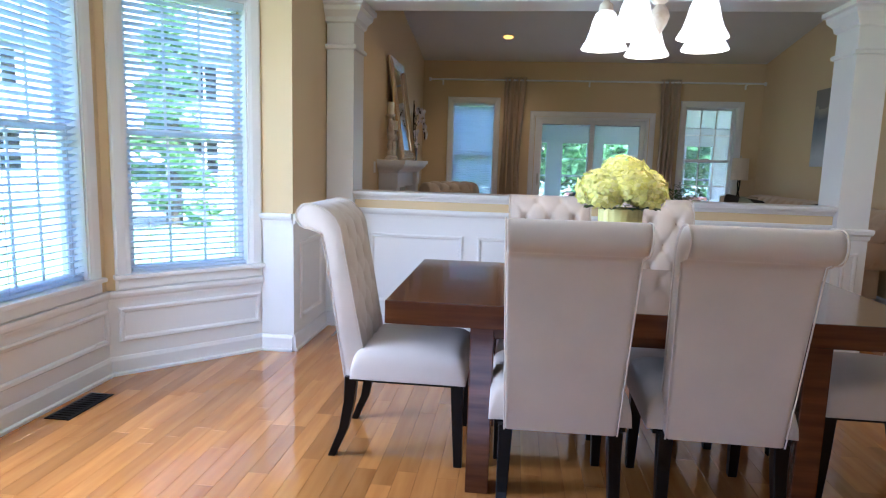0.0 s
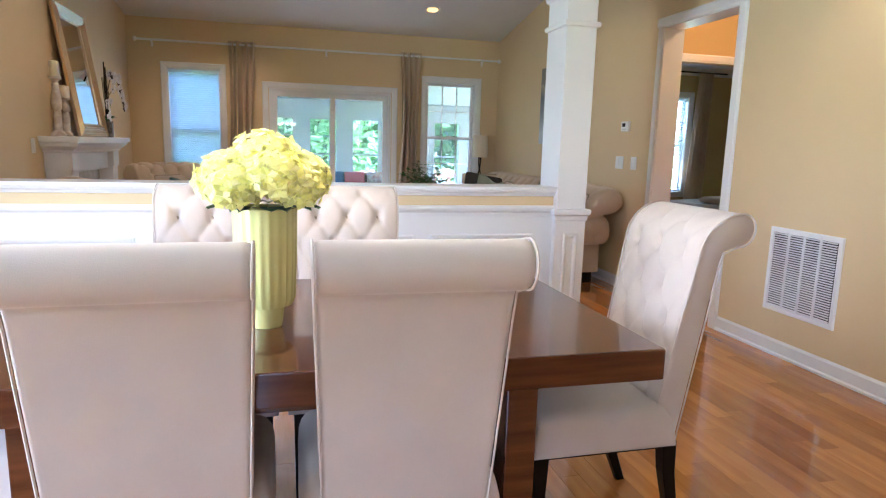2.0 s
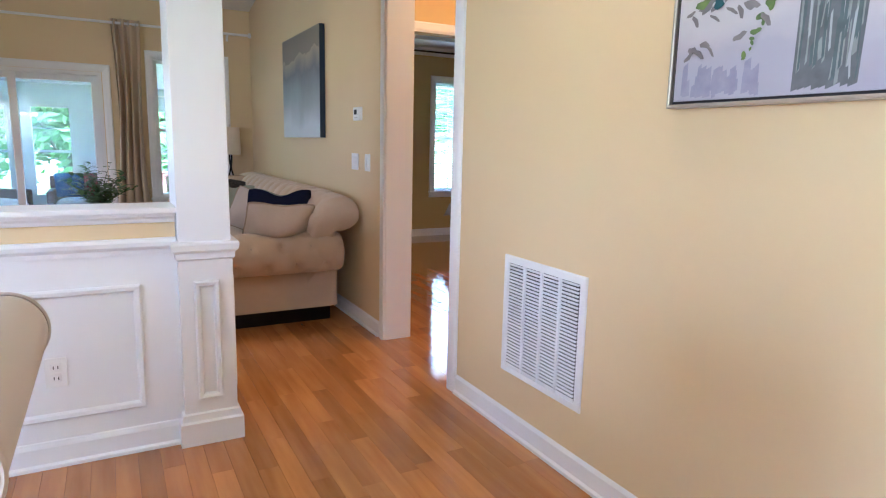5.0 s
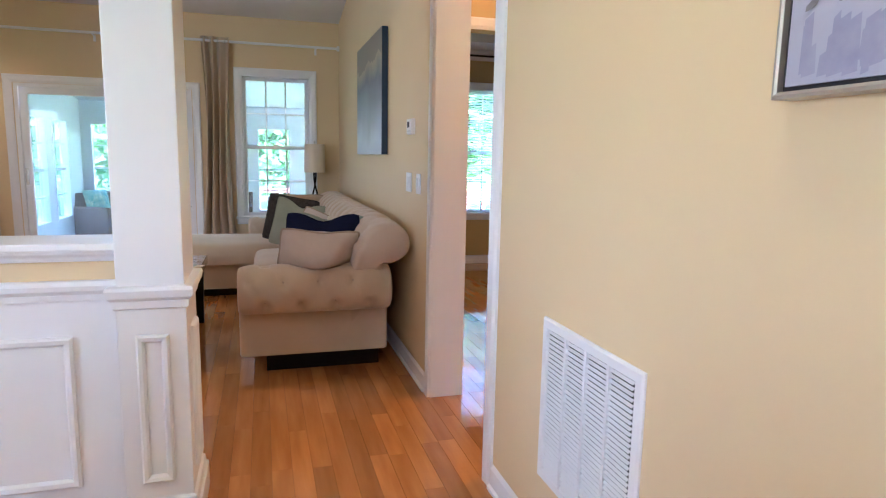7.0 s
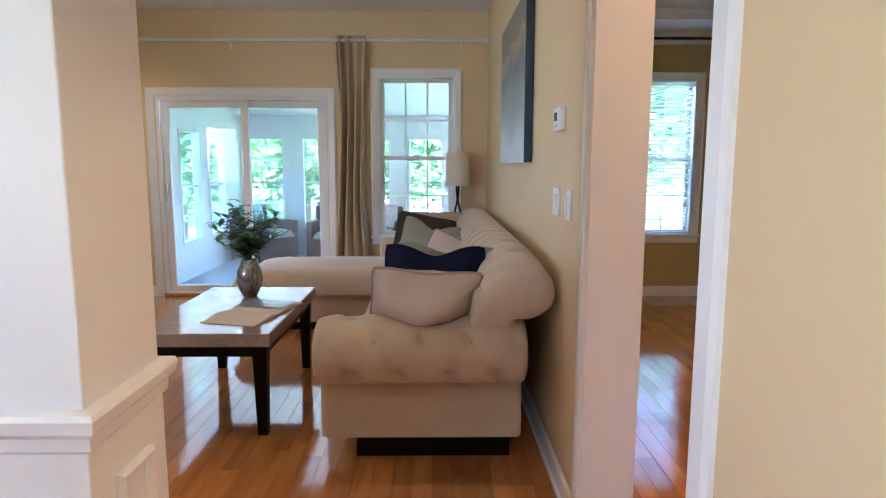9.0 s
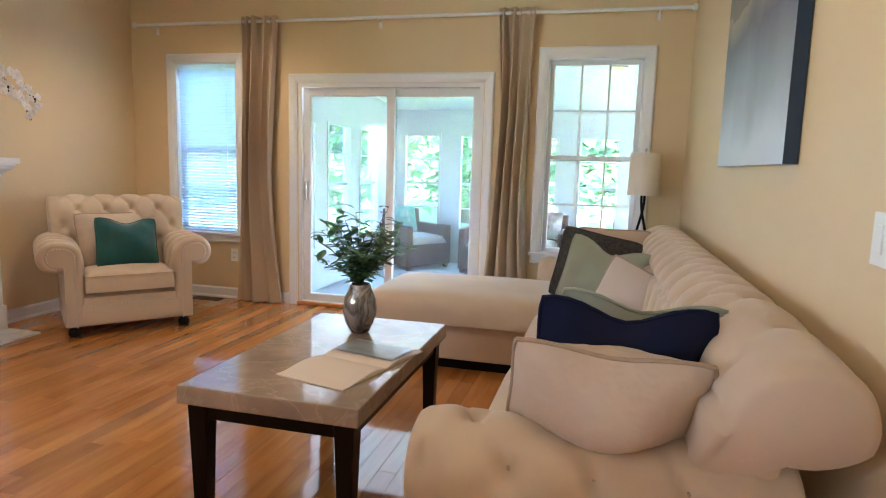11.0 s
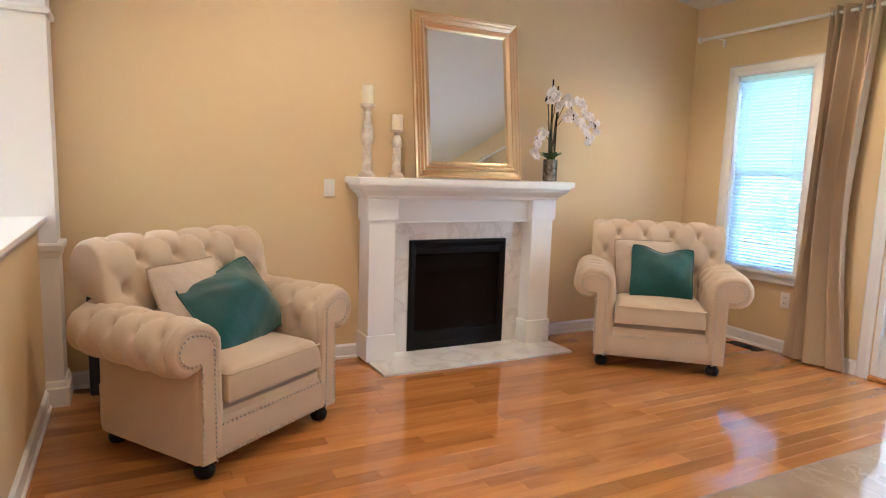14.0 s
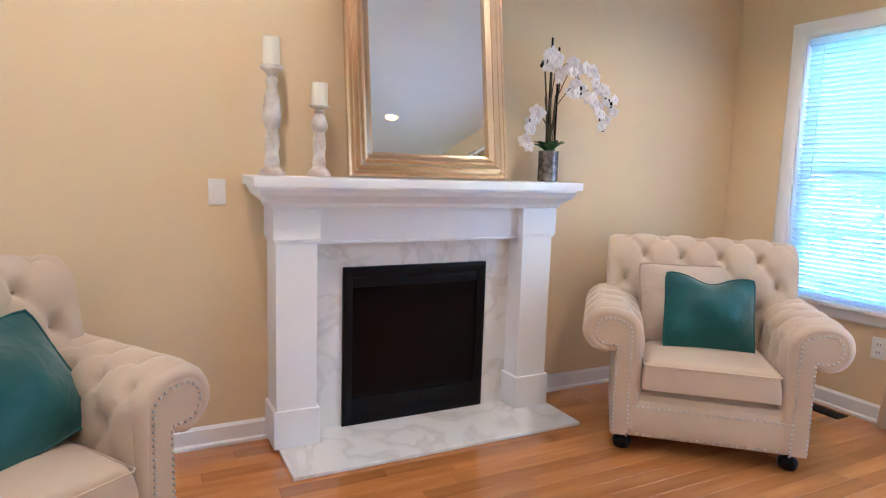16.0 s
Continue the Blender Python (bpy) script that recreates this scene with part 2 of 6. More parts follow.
add_veins(MARBLE, (0.60, 0.58, 0.56), 1.7, 0.045)
add_veins(STONE, (0.44, 0.355, 0.285), 4.5, 0.03)


def glass_mat(name, tint=(0.90, 0.955, 1.0), gloss=1.0):
    m = bpy.data.materials.new(name)
    m.use_nodes = True
    nt = m.node_tree
    nt.nodes.remove(nt.nodes["Principled BSDF"])
    t, g, f, x, pw, ma = (nt.nodes.new("ShaderNode" + k) for k in ("BsdfTransparent", "BsdfGlossy", "LayerWeight", "MixShader", "Math", "Math"))
    t.inputs[0].default_value = (*tint, 1)
    g.inputs["Roughness"].default_value = 0.02
    f.inputs[0].default_value = 0.5
    pw.operation, ma.operation = "POWER", "MULTIPLY_ADD"
    pw.inputs[1].default_value = 4.0
    ma.inputs[1].default_value, ma.inputs[2].default_value = 0.55, 0.035
    nt.links.new(f.outputs["Facing"], pw.inputs[0])
    nt.links.new(pw.outputs[0], ma.inputs[0])
    nt.links.new(ma.outputs[0], x.inputs[0])
    nt.links.new(t.outputs[0], x.inputs[1])
    nt.links.new(g.outputs[0], x.inputs[2])
    # veil: faint white mixed into the pane to imitate bright haze outside
    veil, y = nt.nodes.new("ShaderNodeBsdfTranslucent"), nt.nodes.new("ShaderNodeMixShader")
    y.inputs[0].default_value = 0.035
    nt.links.new(x.outputs[0], y.inputs[1])
    nt.links.new(veil.outputs[0], y.inputs[2])
    nt.links.new(y.outputs[0], nt.nodes["Material Output"].inputs[0])
    return m


GLASS = glass_mat("window_glass")
TINTED = glass_mat("tinted_patio_glass", (0.84, 0.91, 0.96))
SMOKE = glass_mat("silvered_vase_glass", (0.55, 0.53, 0.50))
# ---- mesh helpers ----


def part(name, bm, material, parent=None, label="", smooth=False, m=None):
    me = bpy.data.meshes.new(name)
    bmesh.ops.recalc_face_normals(bm, faces=bm.faces[:])
    bm.to_mesh(me)
    bm.free()
    me.materials.append(material)
    if smooth:
        me.polygons.foreach_set("use_smooth", [True] * len(me.polygons))
        me.set_sharp_from_angle(angle=radians(smooth if smooth is not True else 50))
    ob = new(name, me)
    if parent is not None:
        ob.parent = parent
    if m is not None:
        ob.matrix_basis = m
    if label:
        ob["label"] = label
    return ob


def thing(name, label, category, m=None, group="", kind=""):
    ob = new(name)
    ob.empty_display_size = 0.1
    if m is not None:
        ob.matrix_basis = m
    return tagged(ob, label, category, group, kind)


def box(x0, x1, y0, y1, z0, z1, bev=0.0, bm=None, seg=2):
    bm = bm or bmesh.new()
    x0, x1 = min(x0, x1), max(x0, x1)
    y0, y1 = min(y0, y1), max(y0, y1)
    z0, z1 = min(z0, z1), max(z0, z1)
    v = [bm.verts.new(p) for p in ((x0, y0, z0), (x1, y0, z0), (x1, y1, z0), (x0, y1, z0), (x0, y0, z1), (x1, y0, z1), (x1, y1, z1), (x0, y1, z1))]
    fs = [bm.faces.new([v[i] for i in q]) for q in ((3, 2, 1, 0), (4, 5, 6, 7), (0, 1, 5, 4), (1, 2, 6, 5), (2, 3, 7, 6), (3, 0, 4, 7))]
    if bev:
        es = list({e for f in fs for e in f.edges})
        bmesh.ops.bevel(bm, geom=es, offset=bev, segments=seg, profile=0.6, affect="EDGES")
    return bm


def prism(pts, a0, a1, axis="x", bm=None):
    """Extrudes a 2D outline: pts are (y, z) for axis x, (x, z) for axis y, (x, y) for axis z."""
    bm = bm or bmesh.new()

    def at(p, a):
        return {"x": (a, p[0], p[1]), "y": (p[0], a, p[1]), "z": (p[0], p[1], a)}[axis]
    A = [bm.verts.new(at(p, a0)) for p in pts]
    B = [bm.verts.new(at(p, a1)) for p in pts]
    n = len(pts)
    bm.faces.new(A[::-1])
    bm.faces.new(B)
    for i in range(n):
        bm.faces.new((A[i], A[(i + 1) % n], B[(i + 1) % n], B[i]))
    return bm


def lathe(prof, n=24, bm=None, c=(0, 0), flute=None):
    bm = bm or bmesh.new()
    rings = []
    for r, z in prof:
        ring = []
        for i in range(n):
            a = 2 * math.pi * i / n
            rr = r * (flute(a) if flute else 1)
            ring.append(bm.verts.new((c[0] + rr * math.cos(a), c[1] + rr * math.sin(a), z)))
        rings.append(ring)
    for A, B in zip(rings, rings[1:]):
        for i in range(n):
            bm.faces.new((A[i], A[(i + 1) % n], B[(i + 1) % n], B[i]))
    bm.faces.new(rings[0][::-1])
    bm.faces.new(rings[-1])
    return bm


def tube(pts, r, n=8, bm=None, cap=True):
    bm = bm or bmesh.new()
    pts = [Vector(p) for p in pts]
    rs = r if isinstance(r, (list, tuple)) else [r] * len(pts)
    rings = []
    side = None
    for i, p in enumerate(pts):
        d = (pts[min(i + 1, len(pts) - 1)] - pts[max(i - 1, 0)]).normalized()
        if side is None:
            side = d.orthogonal().normalized()
        side = (side - d * side.dot(d)).normalized()
        up = d.cross(side)
        rings.append([bm.verts.new(p + (side * math.cos(2 * math.pi * k / n) + up * math.sin(2 * math.pi * k / n)) * rs[i]) for k in range(n)])
    for A, B in zip(rings, rings[1:]):
        for k in range(n):
            bm.faces.new((A[k], A[(k + 1) % n], B[(k + 1) % n], B[k]))
    if cap:
        bm.faces.new(rings[0][::-1])
        bm.faces.new(rings[-1])
    return bm


def sheet(fn, nu, nv, bm=None, close_u=False):
    """A grid surface fn(u, v) with u, v in 0..1."""
    bm = bm or bmesh.new()
    V = [[bm.verts.new(fn(i / nu, j / nv)) for j in range(nv + 1)] for i in range(nu + (0 if close_u else 1))]
    m = len(V)
    for i in range(nu):
        for j in range(nv):
            bm.faces.new((V[i][j], V[(i + 1) % m][j], V[(i + 1) % m][j + 1], V[i][j + 1]))
    return bm


def ring_frame(x0, x1, z0, z1, prof, y=0.0, bm=None):
    """A mitred frame in the xz plane; prof rows are (inset from the outer edge, height towards -y)."""
    bm = bm or bmesh.new()
    rings = []
    for o, h in prof:
        rings.append([bm.verts.new(p) for p in ((x0 + o, y - h, z0 + o), (x1 - o, y - h, z0 + o), (x1 - o, y - h, z1 - o), (x0 + o, y - h, z1 - o))])
    n = len(rings)
    for k in range(n):
        A, B = rings[k], rings[(k + 1) % n]
        for i in range(4):
            bm.faces.new((A[i], A[(i + 1) % 4], B[(i + 1) % 4], B[i]))
    return bm


def wall_mesh(a0, a1, t0, t1, z0, z1, holes=(), axis="x", bm=None):
    """A wall along x or y from a0 to a1, thick t0..t1, with openings (a, a, z, z) going through it."""
    bm = bm or bmesh.new()
    cuts = sorted({a0, a1, *[h[0] for h in holes], *[h[1] for h in holes]})

    def put(p, q, lo, hi):
        if hi - lo > 1e-4:
            if axis == "x":
                box(p, q, t0, t1, lo, hi, bm=bm)
            else:
                box(t0, t1, p, q, lo, hi, bm=bm)
    for p, q in zip(cuts, cuts[1:]):
        lo = z0
        for h in sorted((h for h in holes if h[0] < (p + q) / 2 < h[1]), key=lambda h: h[2]):
            put(p, q, lo, h[2])
            lo = h[3]
        put(p, q, lo, z1)
    return bm


def struct(name, bm, material, label, category, m=None):
    return tagged(part(name, bm, material, m=m), label, category, kind="structure")

# ---- structure ----
XR, XL, YB = 3.81, -1.12, 9.81      # living room: right wall, left wall, back wall
YH0, YH1 = 4.765, 4.925               # half wall faces
TOPZ = 3.75


def vault(y):
    return 2.76 + 0.16 * (YB - y)


W1 = (-0.662, -0.02, 0.60, 2.155)    # window openings in the back wall: x, x, z, z
SD = (0.592, 2.245, 0.03, 1.965)
W2 = (2.749, 3.481, 0.60, 2.155)
B1 = (5.1, 5.85, 0.62, 2.13)
B2 = (6.28, 7.03, 0.62, 2.13)
back_z = 2.86
struct("wall_back", wall_mesh(-1.28, 3.81, YB, YB + 0.16, 0, back_z, [W1, SD, W2]), PAINT, "yellow painted living room wall with windows", "wall")
struct("wall_living_left", wall_mesh(4.72, YB, -1.28, XL, 0, TOPZ, axis="y"), PAINT, "yellow painted wall behind the fireplace", "wall")
struct("wall_right", wall_mesh(-2.5, 9.97, XR, 3.99, 0, TOPZ, [(4.80, 5.70, 0, 2.28)], axis="y"), PAINT, "yellow painted wall with cased doorway", "wall")
# never in view; its window opening is made up to admit light
struct("wall_front", wall_mesh(-1.3, 3.81, -2.66, -2.5, 0, 2.9, [(-0.5, 0.5, 0.9, 2.1)]), PAINT, "unseen yellow front wall with an opening added to let light in", "wall")
# dining side wall with the bay
BAY = [(-1.07, 4.03), (-1.28, 4.03), (-1.897, 3.38), (-1.897, 1.72), (-1.28, 1.07), (-1.07, 1.07)]
struct("wall_dining_left", wall_mesh(4.03, 4.712, -1.26, -1.07, 0, 2.9, axis="y"), PAINT, "short yellow wall beside the bay", "wall")
struct("wall_dining_left_near", wall_mesh(-2.5, 1.07, -1.26, -1.07, 0, 2.9, axis="y"), PAINT, "yellow dining room wall", "wall")


def seg_frame(p, q):
    """A wall's frame: x along it, -y into the room."""
    d = Vector((q[0] - p[0], q[1] - p[1], 0))
    return Matrix.Translation((p[0], p[1], 0)) @ Matrix.Rotation(math.atan2(d.y, d.x), 4, "Z"), d.length


CASING = [(0, 0), (0, 0.016), (0.012, 0.024), (0.055, 0.018), (0.07, 0.012), (0.078, 0.010), (0.078, 0)]


def window(name, m, x0, x1, z0, z1, label, blinds=True, depth=0.14, muntins=True, slat_step=0.034, tilt=-20, area=0.0, frame_mat=None):
    w = thing(name, label, "window", m, kind="structure")
    part("casing", ring_frame(x0 - 0.075, x1 + 0.075, z0 - 0.075, z1 + 0.075, CASING, -0.001), WHITE, w)
    sill = box(x0 - 0.085, x1 + 0.085, -0.045, 0.0, z0 - 0.012, z0 + 0.012, 0.005)
    part("window_sill", sill, WHITE, w)
    part("jamb", ring_frame(x0, x1, z0, z1, [(0, 0), (0, -depth), (0.012, -depth), (0.012, 0)]), VINYL, w)
    zm = (z0 + z1) / 2
    a, b = x0 + 0.013, x1 - 0.013
    for nm, lo, hi, y in (("lower_sash", z0 + 0.013, zm + 0.02, 0.085), ("upper_sash", zm - 0.02, z1 - 0.013, 0.115)):
        s = part(nm, ring_frame(a, b, lo, hi, [(0, -0.012), (0, 0.012), (0.03, 0.012), (0.036, 0.004), (0.036, -0.012)], y), VINYL, w)
        g = part("pane", box(a + 0.034, b - 0.034, y + 0.001, y + 0.004, lo + 0.034, hi - 0.034), GLASS, s)
        g.visible_shadow = False
        if muntins:
            for k in (1, 2):
                xx = a + 0.034 + (b - a - 0.068) * k / 3
                part("muntin", box(xx - 0.007, xx + 0.007, y - 0.008, y - 0.001, lo + 0.03, hi - 0.03), VINYL, s)
            zz = (lo + hi) / 2
            part("muntin", box(a + 0.03, b - 0.03, y - 0.0065, y + 0.0, zz - 0.007, zz + 0.007), VINYL, s)
    part("lock", box((x0 + x1) / 2 - 0.03, (x0 + x1) / 2 + 0.03, 0.058, 0.072, zm + 0.018, zm + 0.034, 0.004), PLASTIC, w)
    if blinds:
        part("head_rail", box(x0 + 0.016, x1 - 0.016, 0.006, 0.056, z1 - 0.055, z1 - 0.014, 0.004), SLAT, w)
        me = bpy.data.meshes.new("slat")
        bm = bmesh.new()
        L = (x1 - x0 - 0.044) / 2
        n = 4
        prof = [(-0.021 + 0.042 * i / n, 0.003 * (1 - (2 * i / n - 1) ** 2)) for i in range(n + 1)]
        prof = prof + [(p, q - 0.0016) for p, q in prof[::-1]]
        prism(prof, -L, L, bm=bm)
        bm.to_mesh(me)
        bm.free()
        me.materials.append(SLAT)
        z = z0 + 0.05
        while z < z1 - 0.065:
            s = new("slat", me)
            s.parent = w
            s.matrix_basis = pose((x0 + x1) / 2, 0.031, z, tilt + random.uniform(-1.2, 1.2), 0, random.uniform(-0.08, 0.08))
            z += slat_step
        part("bottom_rail", box(x0 + 0.022, x1 - 0.022, 0.012, 0.05, z0 + 0.016, z0 + 0.034, 0.004), SLAT, w)
        for f in (0.17, 0.83):
            xx = x0 + (x1 - x0) * f
            part("ladder_cord", box(xx - 0.0012, xx + 0.0012, 0.009, 0.0105, z0 + 0.03, z1 - 0.05), SLAT, w)
    return w


def wainscot(prefix, m, x0, x1, panels, top=0.86, z_lo=0.19, z_hi=0.71, rail_z=0.83):
    """White panelled dado on a wall's room side (local frame)."""
    ob = thing(prefix, "white painted wainscot with raised panel mouldings", "wainscot", m, kind="structure")
    part("board", box(x0, x1, -0.006, -0.0005, 0.0, rail_z + 0.01), WHITE, ob)
    part("chair_rail", prism([(-0.002, rail_z), (-0.016, rail_z), (-0.018, rail_z + 0.02), (-0.030, rail_z + 0.034), (-0.034, rail_z + 0.05), (-0.030, rail_z + 0.065), (-0.002, rail_z + 0.065)], x0, x1), WHITE, ob)
    part("baseboard", prism([(-0.004, 0), (-0.030, 0), (-0.030, 0.014), (-0.020, 0.022), (-0.018, 0.085), (-0.011, 0.105), (-0.004, 0.11)], x0, x1), WHITE, ob)
    for a, b, lo, hi in panels:
        part("panel_moulding", ring_frame(a, b, lo, hi, [(0, 0), (0, 0.010), (0.008, 0.016), (0.022, 0.013), (0.03, 0.004), (0.03, 0)], -0.006), WHITE, ob)
    return ob


# half wall between the rooms
struct("half_wall", box(-0.86, 2.485, YH0, YH1, 0, 0.975), PAINT, "yellow half wall between dining and living rooms", "wall")
wainscot("wainscot_half_wall", Matrix.Translation((0, YH0, 0)), -0.86, 2.485, [(-0.737 + 0.797 * i, -0.045 + 0.797 * i, 0.19, 0.71) for i in range(4)])
cap = thing("half_wall_cap", "white painted ledge on the half wall", "ledge", kind="structure")
part("shelf", box(-0.87, 2.495, YH0 - 0.042, YH1 + 0.042, 0.993, 1.018, 0.006), WHITE, cap)
part("cove_moulding", prism([(YH0 - 0.001, 0.955), (YH0 - 0.012, 0.958), (YH0 - 0.018, 0.972), (YH0 - 0.03, 0.982), (YH0 - 0.033, 0.992), (YH0 - 0.001, 0.992)], -0.86, 2.485), WHITE, cap)
part("rear_cove_moulding", prism([(YH1 + 0.001, 0.955), (YH1 + 0.012, 0.958), (YH1 + 0.018, 0.972), (YH1 + 0.03, 0.982), (YH1 + 0.033, 0.992), (YH1 + 0.001, 0.992)], -0.86, 2.485), WHITE, cap)
struct("baseboard_half_wall", prism([(YH1, 0), (YH1 + 0.026, 0), (YH1 + 0.026, 0.014), (YH1 + 0.016, 0.022), (YH1 + 0.013, 0.085), (YH1, 0.105)], -0.86, 2.485), WHITE, "white baseboard", "baseboard")


def column(name, x0, x1, sides):
    y0, y1 = 4.712, 5.01
    c = thing(name, "square white column with panelled pedestal and capital", "column", kind="structure")
    part("pedestal", box(x0, x1, y0, y1, 0, 0.84, 0.003), WHITE, c)
    part("shaft", box(x0 + 0.004, x1 - 0.004, y0 + 0.004, y1 - 0.004, 0.84, 2.35, 0.004), WHITE, c)

    def band(nm, rows):
        bm = bmesh.new()
        rings = []
        for o, z in rows:
            rings.append([bm.verts.new(p) for p in ((x0 - o, y0 - o, z), (x1 + o, y0 - o, z), (x1 + o, y1 + o, z), (x0 - o, y1 + o, z))])
        for A, B in zip(rings, rings[1:]):
            for i in range(4):
                bm.faces.new((A[i], A[(i + 1) % 4], B[(i + 1) % 4], B[i]))
        bm.faces.new(rings[0][::-1])
        bm.faces.new(rings[-1])
        part(nm, bm, WHITE, c)
    band("plinth", [(0.022, 0), (0.022, 0.10), (0.014, 0.108), (0.010, 0.135), (0.002, 0.14)])
    band("pedestal_rail", [(0.002, 0.80), (0.008, 0.806), (0.010, 0.83), (0.022, 0.842), (0.026, 0.866), (0.022, 0.876), (0.001, 0.878)])
    band("neck_band", [(0.001, 2.02), (0.012, 2.026), (0.016, 2.045), (0.008, 2.055), (0.001, 2.057)])
    band("capital", [(0.001, 2.20), (0.012, 2.21), (0.018, 2.24), (0.05, 2.28), (0.055, 2.31), (0.075, 2.32), (0.075, 2.35)])
    prof = [(0, 0), (0, 0.010), (0.007, 0.016), (0.018, 0.013), (0.026, 0.004), (0.026, 0)]
    part("front_panel_moulding", ring_frame(x0 + 0.056, x1 - 0.056, 0.20, 0.715, prof, y0 - 0.0005), WHITE, c)
    if sides:
        bm = ring_frame(-0.068, 0.068, 0.20, 0.715, prof, -0.0005)
        part("side_panel_moulding", bm, WHITE, c, m=pose(x1, (y0 + y1) / 2, 0, 0, 0, 90))
    return c


column("column_1", 2.485, 2.698, True)
column("column_2", -1.068, -0.86, False)
struct("header_beam", box(-1.118, XR - 0.002, 4.722, 5.0, 2.352, TOPZ), WHITE, "white boxed beam over the columns", "beam")

# bay walls
m_b, l_b = seg_frame(BAY[2], BAY[1])          # angled far wall
struct("wall_bay_stub", box(-1.46, -1.26, 4.03, 4.18, 0, 2.9), PAINT, "yellow return of the bay", "wall")
bw = (0.121, l_b - 0.075)
WZ = (0.562, 2.16)
struct("wall_bay_far", wall_mesh(-0.10, l_b + 0.02, 0.0, 0.15, 0, 2.9, [(bw[0], bw[1], *WZ)]), PAINT, "angled bay wall with window", "wall", m_b)
m_c, l_c = seg_frame(BAY[3], BAY[2])
struct("wall_bay_middle", wall_mesh(-0.06, l_c + 0.06, 0.0, 0.15, 0, 2.9, [(0.13, 0.785, *WZ), (0.915, l_c - 0.13, *WZ)]), PAINT, "middle bay wall with windows", "wall", m_c)
m_d, l_d = seg_frame(BAY[4], BAY[3])
struct("wall_bay_near", wall_mesh(-0.02, l_d + 0.10, 0.0, 0.15, 0, 2.9, [(0.085, l_d - 0.09, *WZ)]), PAINT, "angled bay wall with window", "wall", m_d)
struct("wall_bay_stub_near", box(-1.46, -1.26, 0.92, 1.07, 0, 2.9), PAINT, "yellow return of the bay", "wall")
window("window_1", m_b, bw[0], bw[1], *WZ, "white sash window in the bay with open blinds")
window("window_2", m_c, 0.915, l_c - 0.13, *WZ, "white sash window in the bay with open blinds")
wainscot("wainscot_bay_far", m_b, 0, l_b, [(0.055, l_b - 0.015, 0.19, 0.385)], rail_z=0.42)
wainscot("wainscot_bay_middle", m_c, 0, l_c, [(0.87, l_c - 0.01, 0.19, 0.385), (0.03, 0.79, 0.19, 0.385)], rail_z=0.42)
m_s, l_s = seg_frame((-1.28, 4.03), (-1.07, 4.03))
wainscot("wainscot_bay_stub", m_s, 0.0, l_s, [])
m_t = Matrix.Translation((-1.07, 4.03, 0)) @ Matrix.Rotation(radians(90), 4, "Z")
wainscot("wainscot_dining_left", m_t, -0.006, 0.68, [(0.11, 0.56, 0.19, 0.71)])

window("window_3", Matrix.Translation((0, YB, 0)), *W1, "white sash window with closed white blinds", slat_step=0.027, tilt=-36)
window("window_4", Matrix.Translation((0, YB, 0)), *W2, "white sash window looking into the sunroom", blinds=False)
for w_ in ("window_3", "window_4"):
    for o_ in bpy.data.objects[w_].children_recursive:
        if o_.name.startswith("pane"):
            o_.data.materials[0] = TINTED
window("window_5", Matrix.Translation((0, YB, 0)), *B1, "white bedroom sash window with blinds", slat_step=0.034, tilt=-12)
window("window_6", Matrix.Translation((0, YB, 0)), *B2, "white bedroom sash window with blinds", slat_step=0.034, tilt=-12)

# sliding door
sd = thing("door_1", "white framed sliding glass patio door", "door", Matrix.Translation((0, YB, 0)), kind="structure")
part("casing", ring_frame(SD[0] - 0.085, SD[1] + 0.085, -0.09, SD[3] + 0.08, CASING, -0.001), WHITE, sd)
part("door_frame", ring_frame(SD[0], SD[1], SD[2] - 0.03, SD[3], [(0, 0), (0, -0.14), (0.035, -0.14), (0.035, 0)]), VINYL, sd)
part("threshold", box(SD[0], SD[1], -0.03, 0.14, 0.004, 0.03, 0.004), OAK, sd, "oak threshold")
for nm, a, b, y in (("sliding_panel", SD[0] + 0.036, 1.47, 0.055), ("fixed_panel", 1.39, SD[1] - 0.036, 0.105)):
    p = part(nm, ring_frame(a, b, 0.035, SD[3] - 0.036, [(0, -0.02), (0, 0.02), (0.062, 0.02), (0.07, 0.012), (0.07, -0.02)], y), VINYL, sd)
    g = part("pane", box(a + 0.068, b - 0.068, y + 0.001, y + 0.005, 0.10, SD[3] - 0.104), TINTED, p)
    g.visible_shadow = False
part("handle", box(SD[0] + 0.05, SD[0] + 0.075, 0.005, 0.036, 0.95, 1.12, 0.006), STEEL, sd, "metal pull handle")

# doorway casing in the right wall
dw = thing("door_frame", "white cased opening to the bedroom hall", "door frame", kind="structure")
CW = [(0, 0), (0.016, 0), (0.022, 0.015), (0.018, 0.06), (0.010, 0.075), (0, 0.078)]
part("jamb_far", box(XR - 0.002, 3.992, 5.686, 5.702, 0, 2.28), WHITE, dw)
part("jamb_near", box(XR - 0.002, 3.992, 4.798, 4.814, 0, 2.28), WHITE, dw)
part("head", box(XR - 0.002, 3.992, 4.814, 5.686, 2.264, 2.28), WHITE, dw)
part("casing_far", prism([(XR - h, 5.692 + w) for h, w in CW], 0, 2.272, "z"), WHITE, dw)
part("casing_near", prism([(XR - h, 4.806 - w) for h, w in CW], 0, 2.272, "z"), WHITE, dw)
part("casing_head", prism([(XR - h, 2.272 + w) for h, w in CW], 4.728, 5.77, "y"), WHITE, dw)


def baseboard(name, m, x0, x1):
    bm = prism([(-0.001, 0), (-0.026, 0), (-0.026, 0.014), (-0.016, 0.022), (-0.013, 0.085), (-0.001, 0.10)], x0, x1)
    return struct(name, bm, WHITE, "white painted baseboard", "baseboard", m)


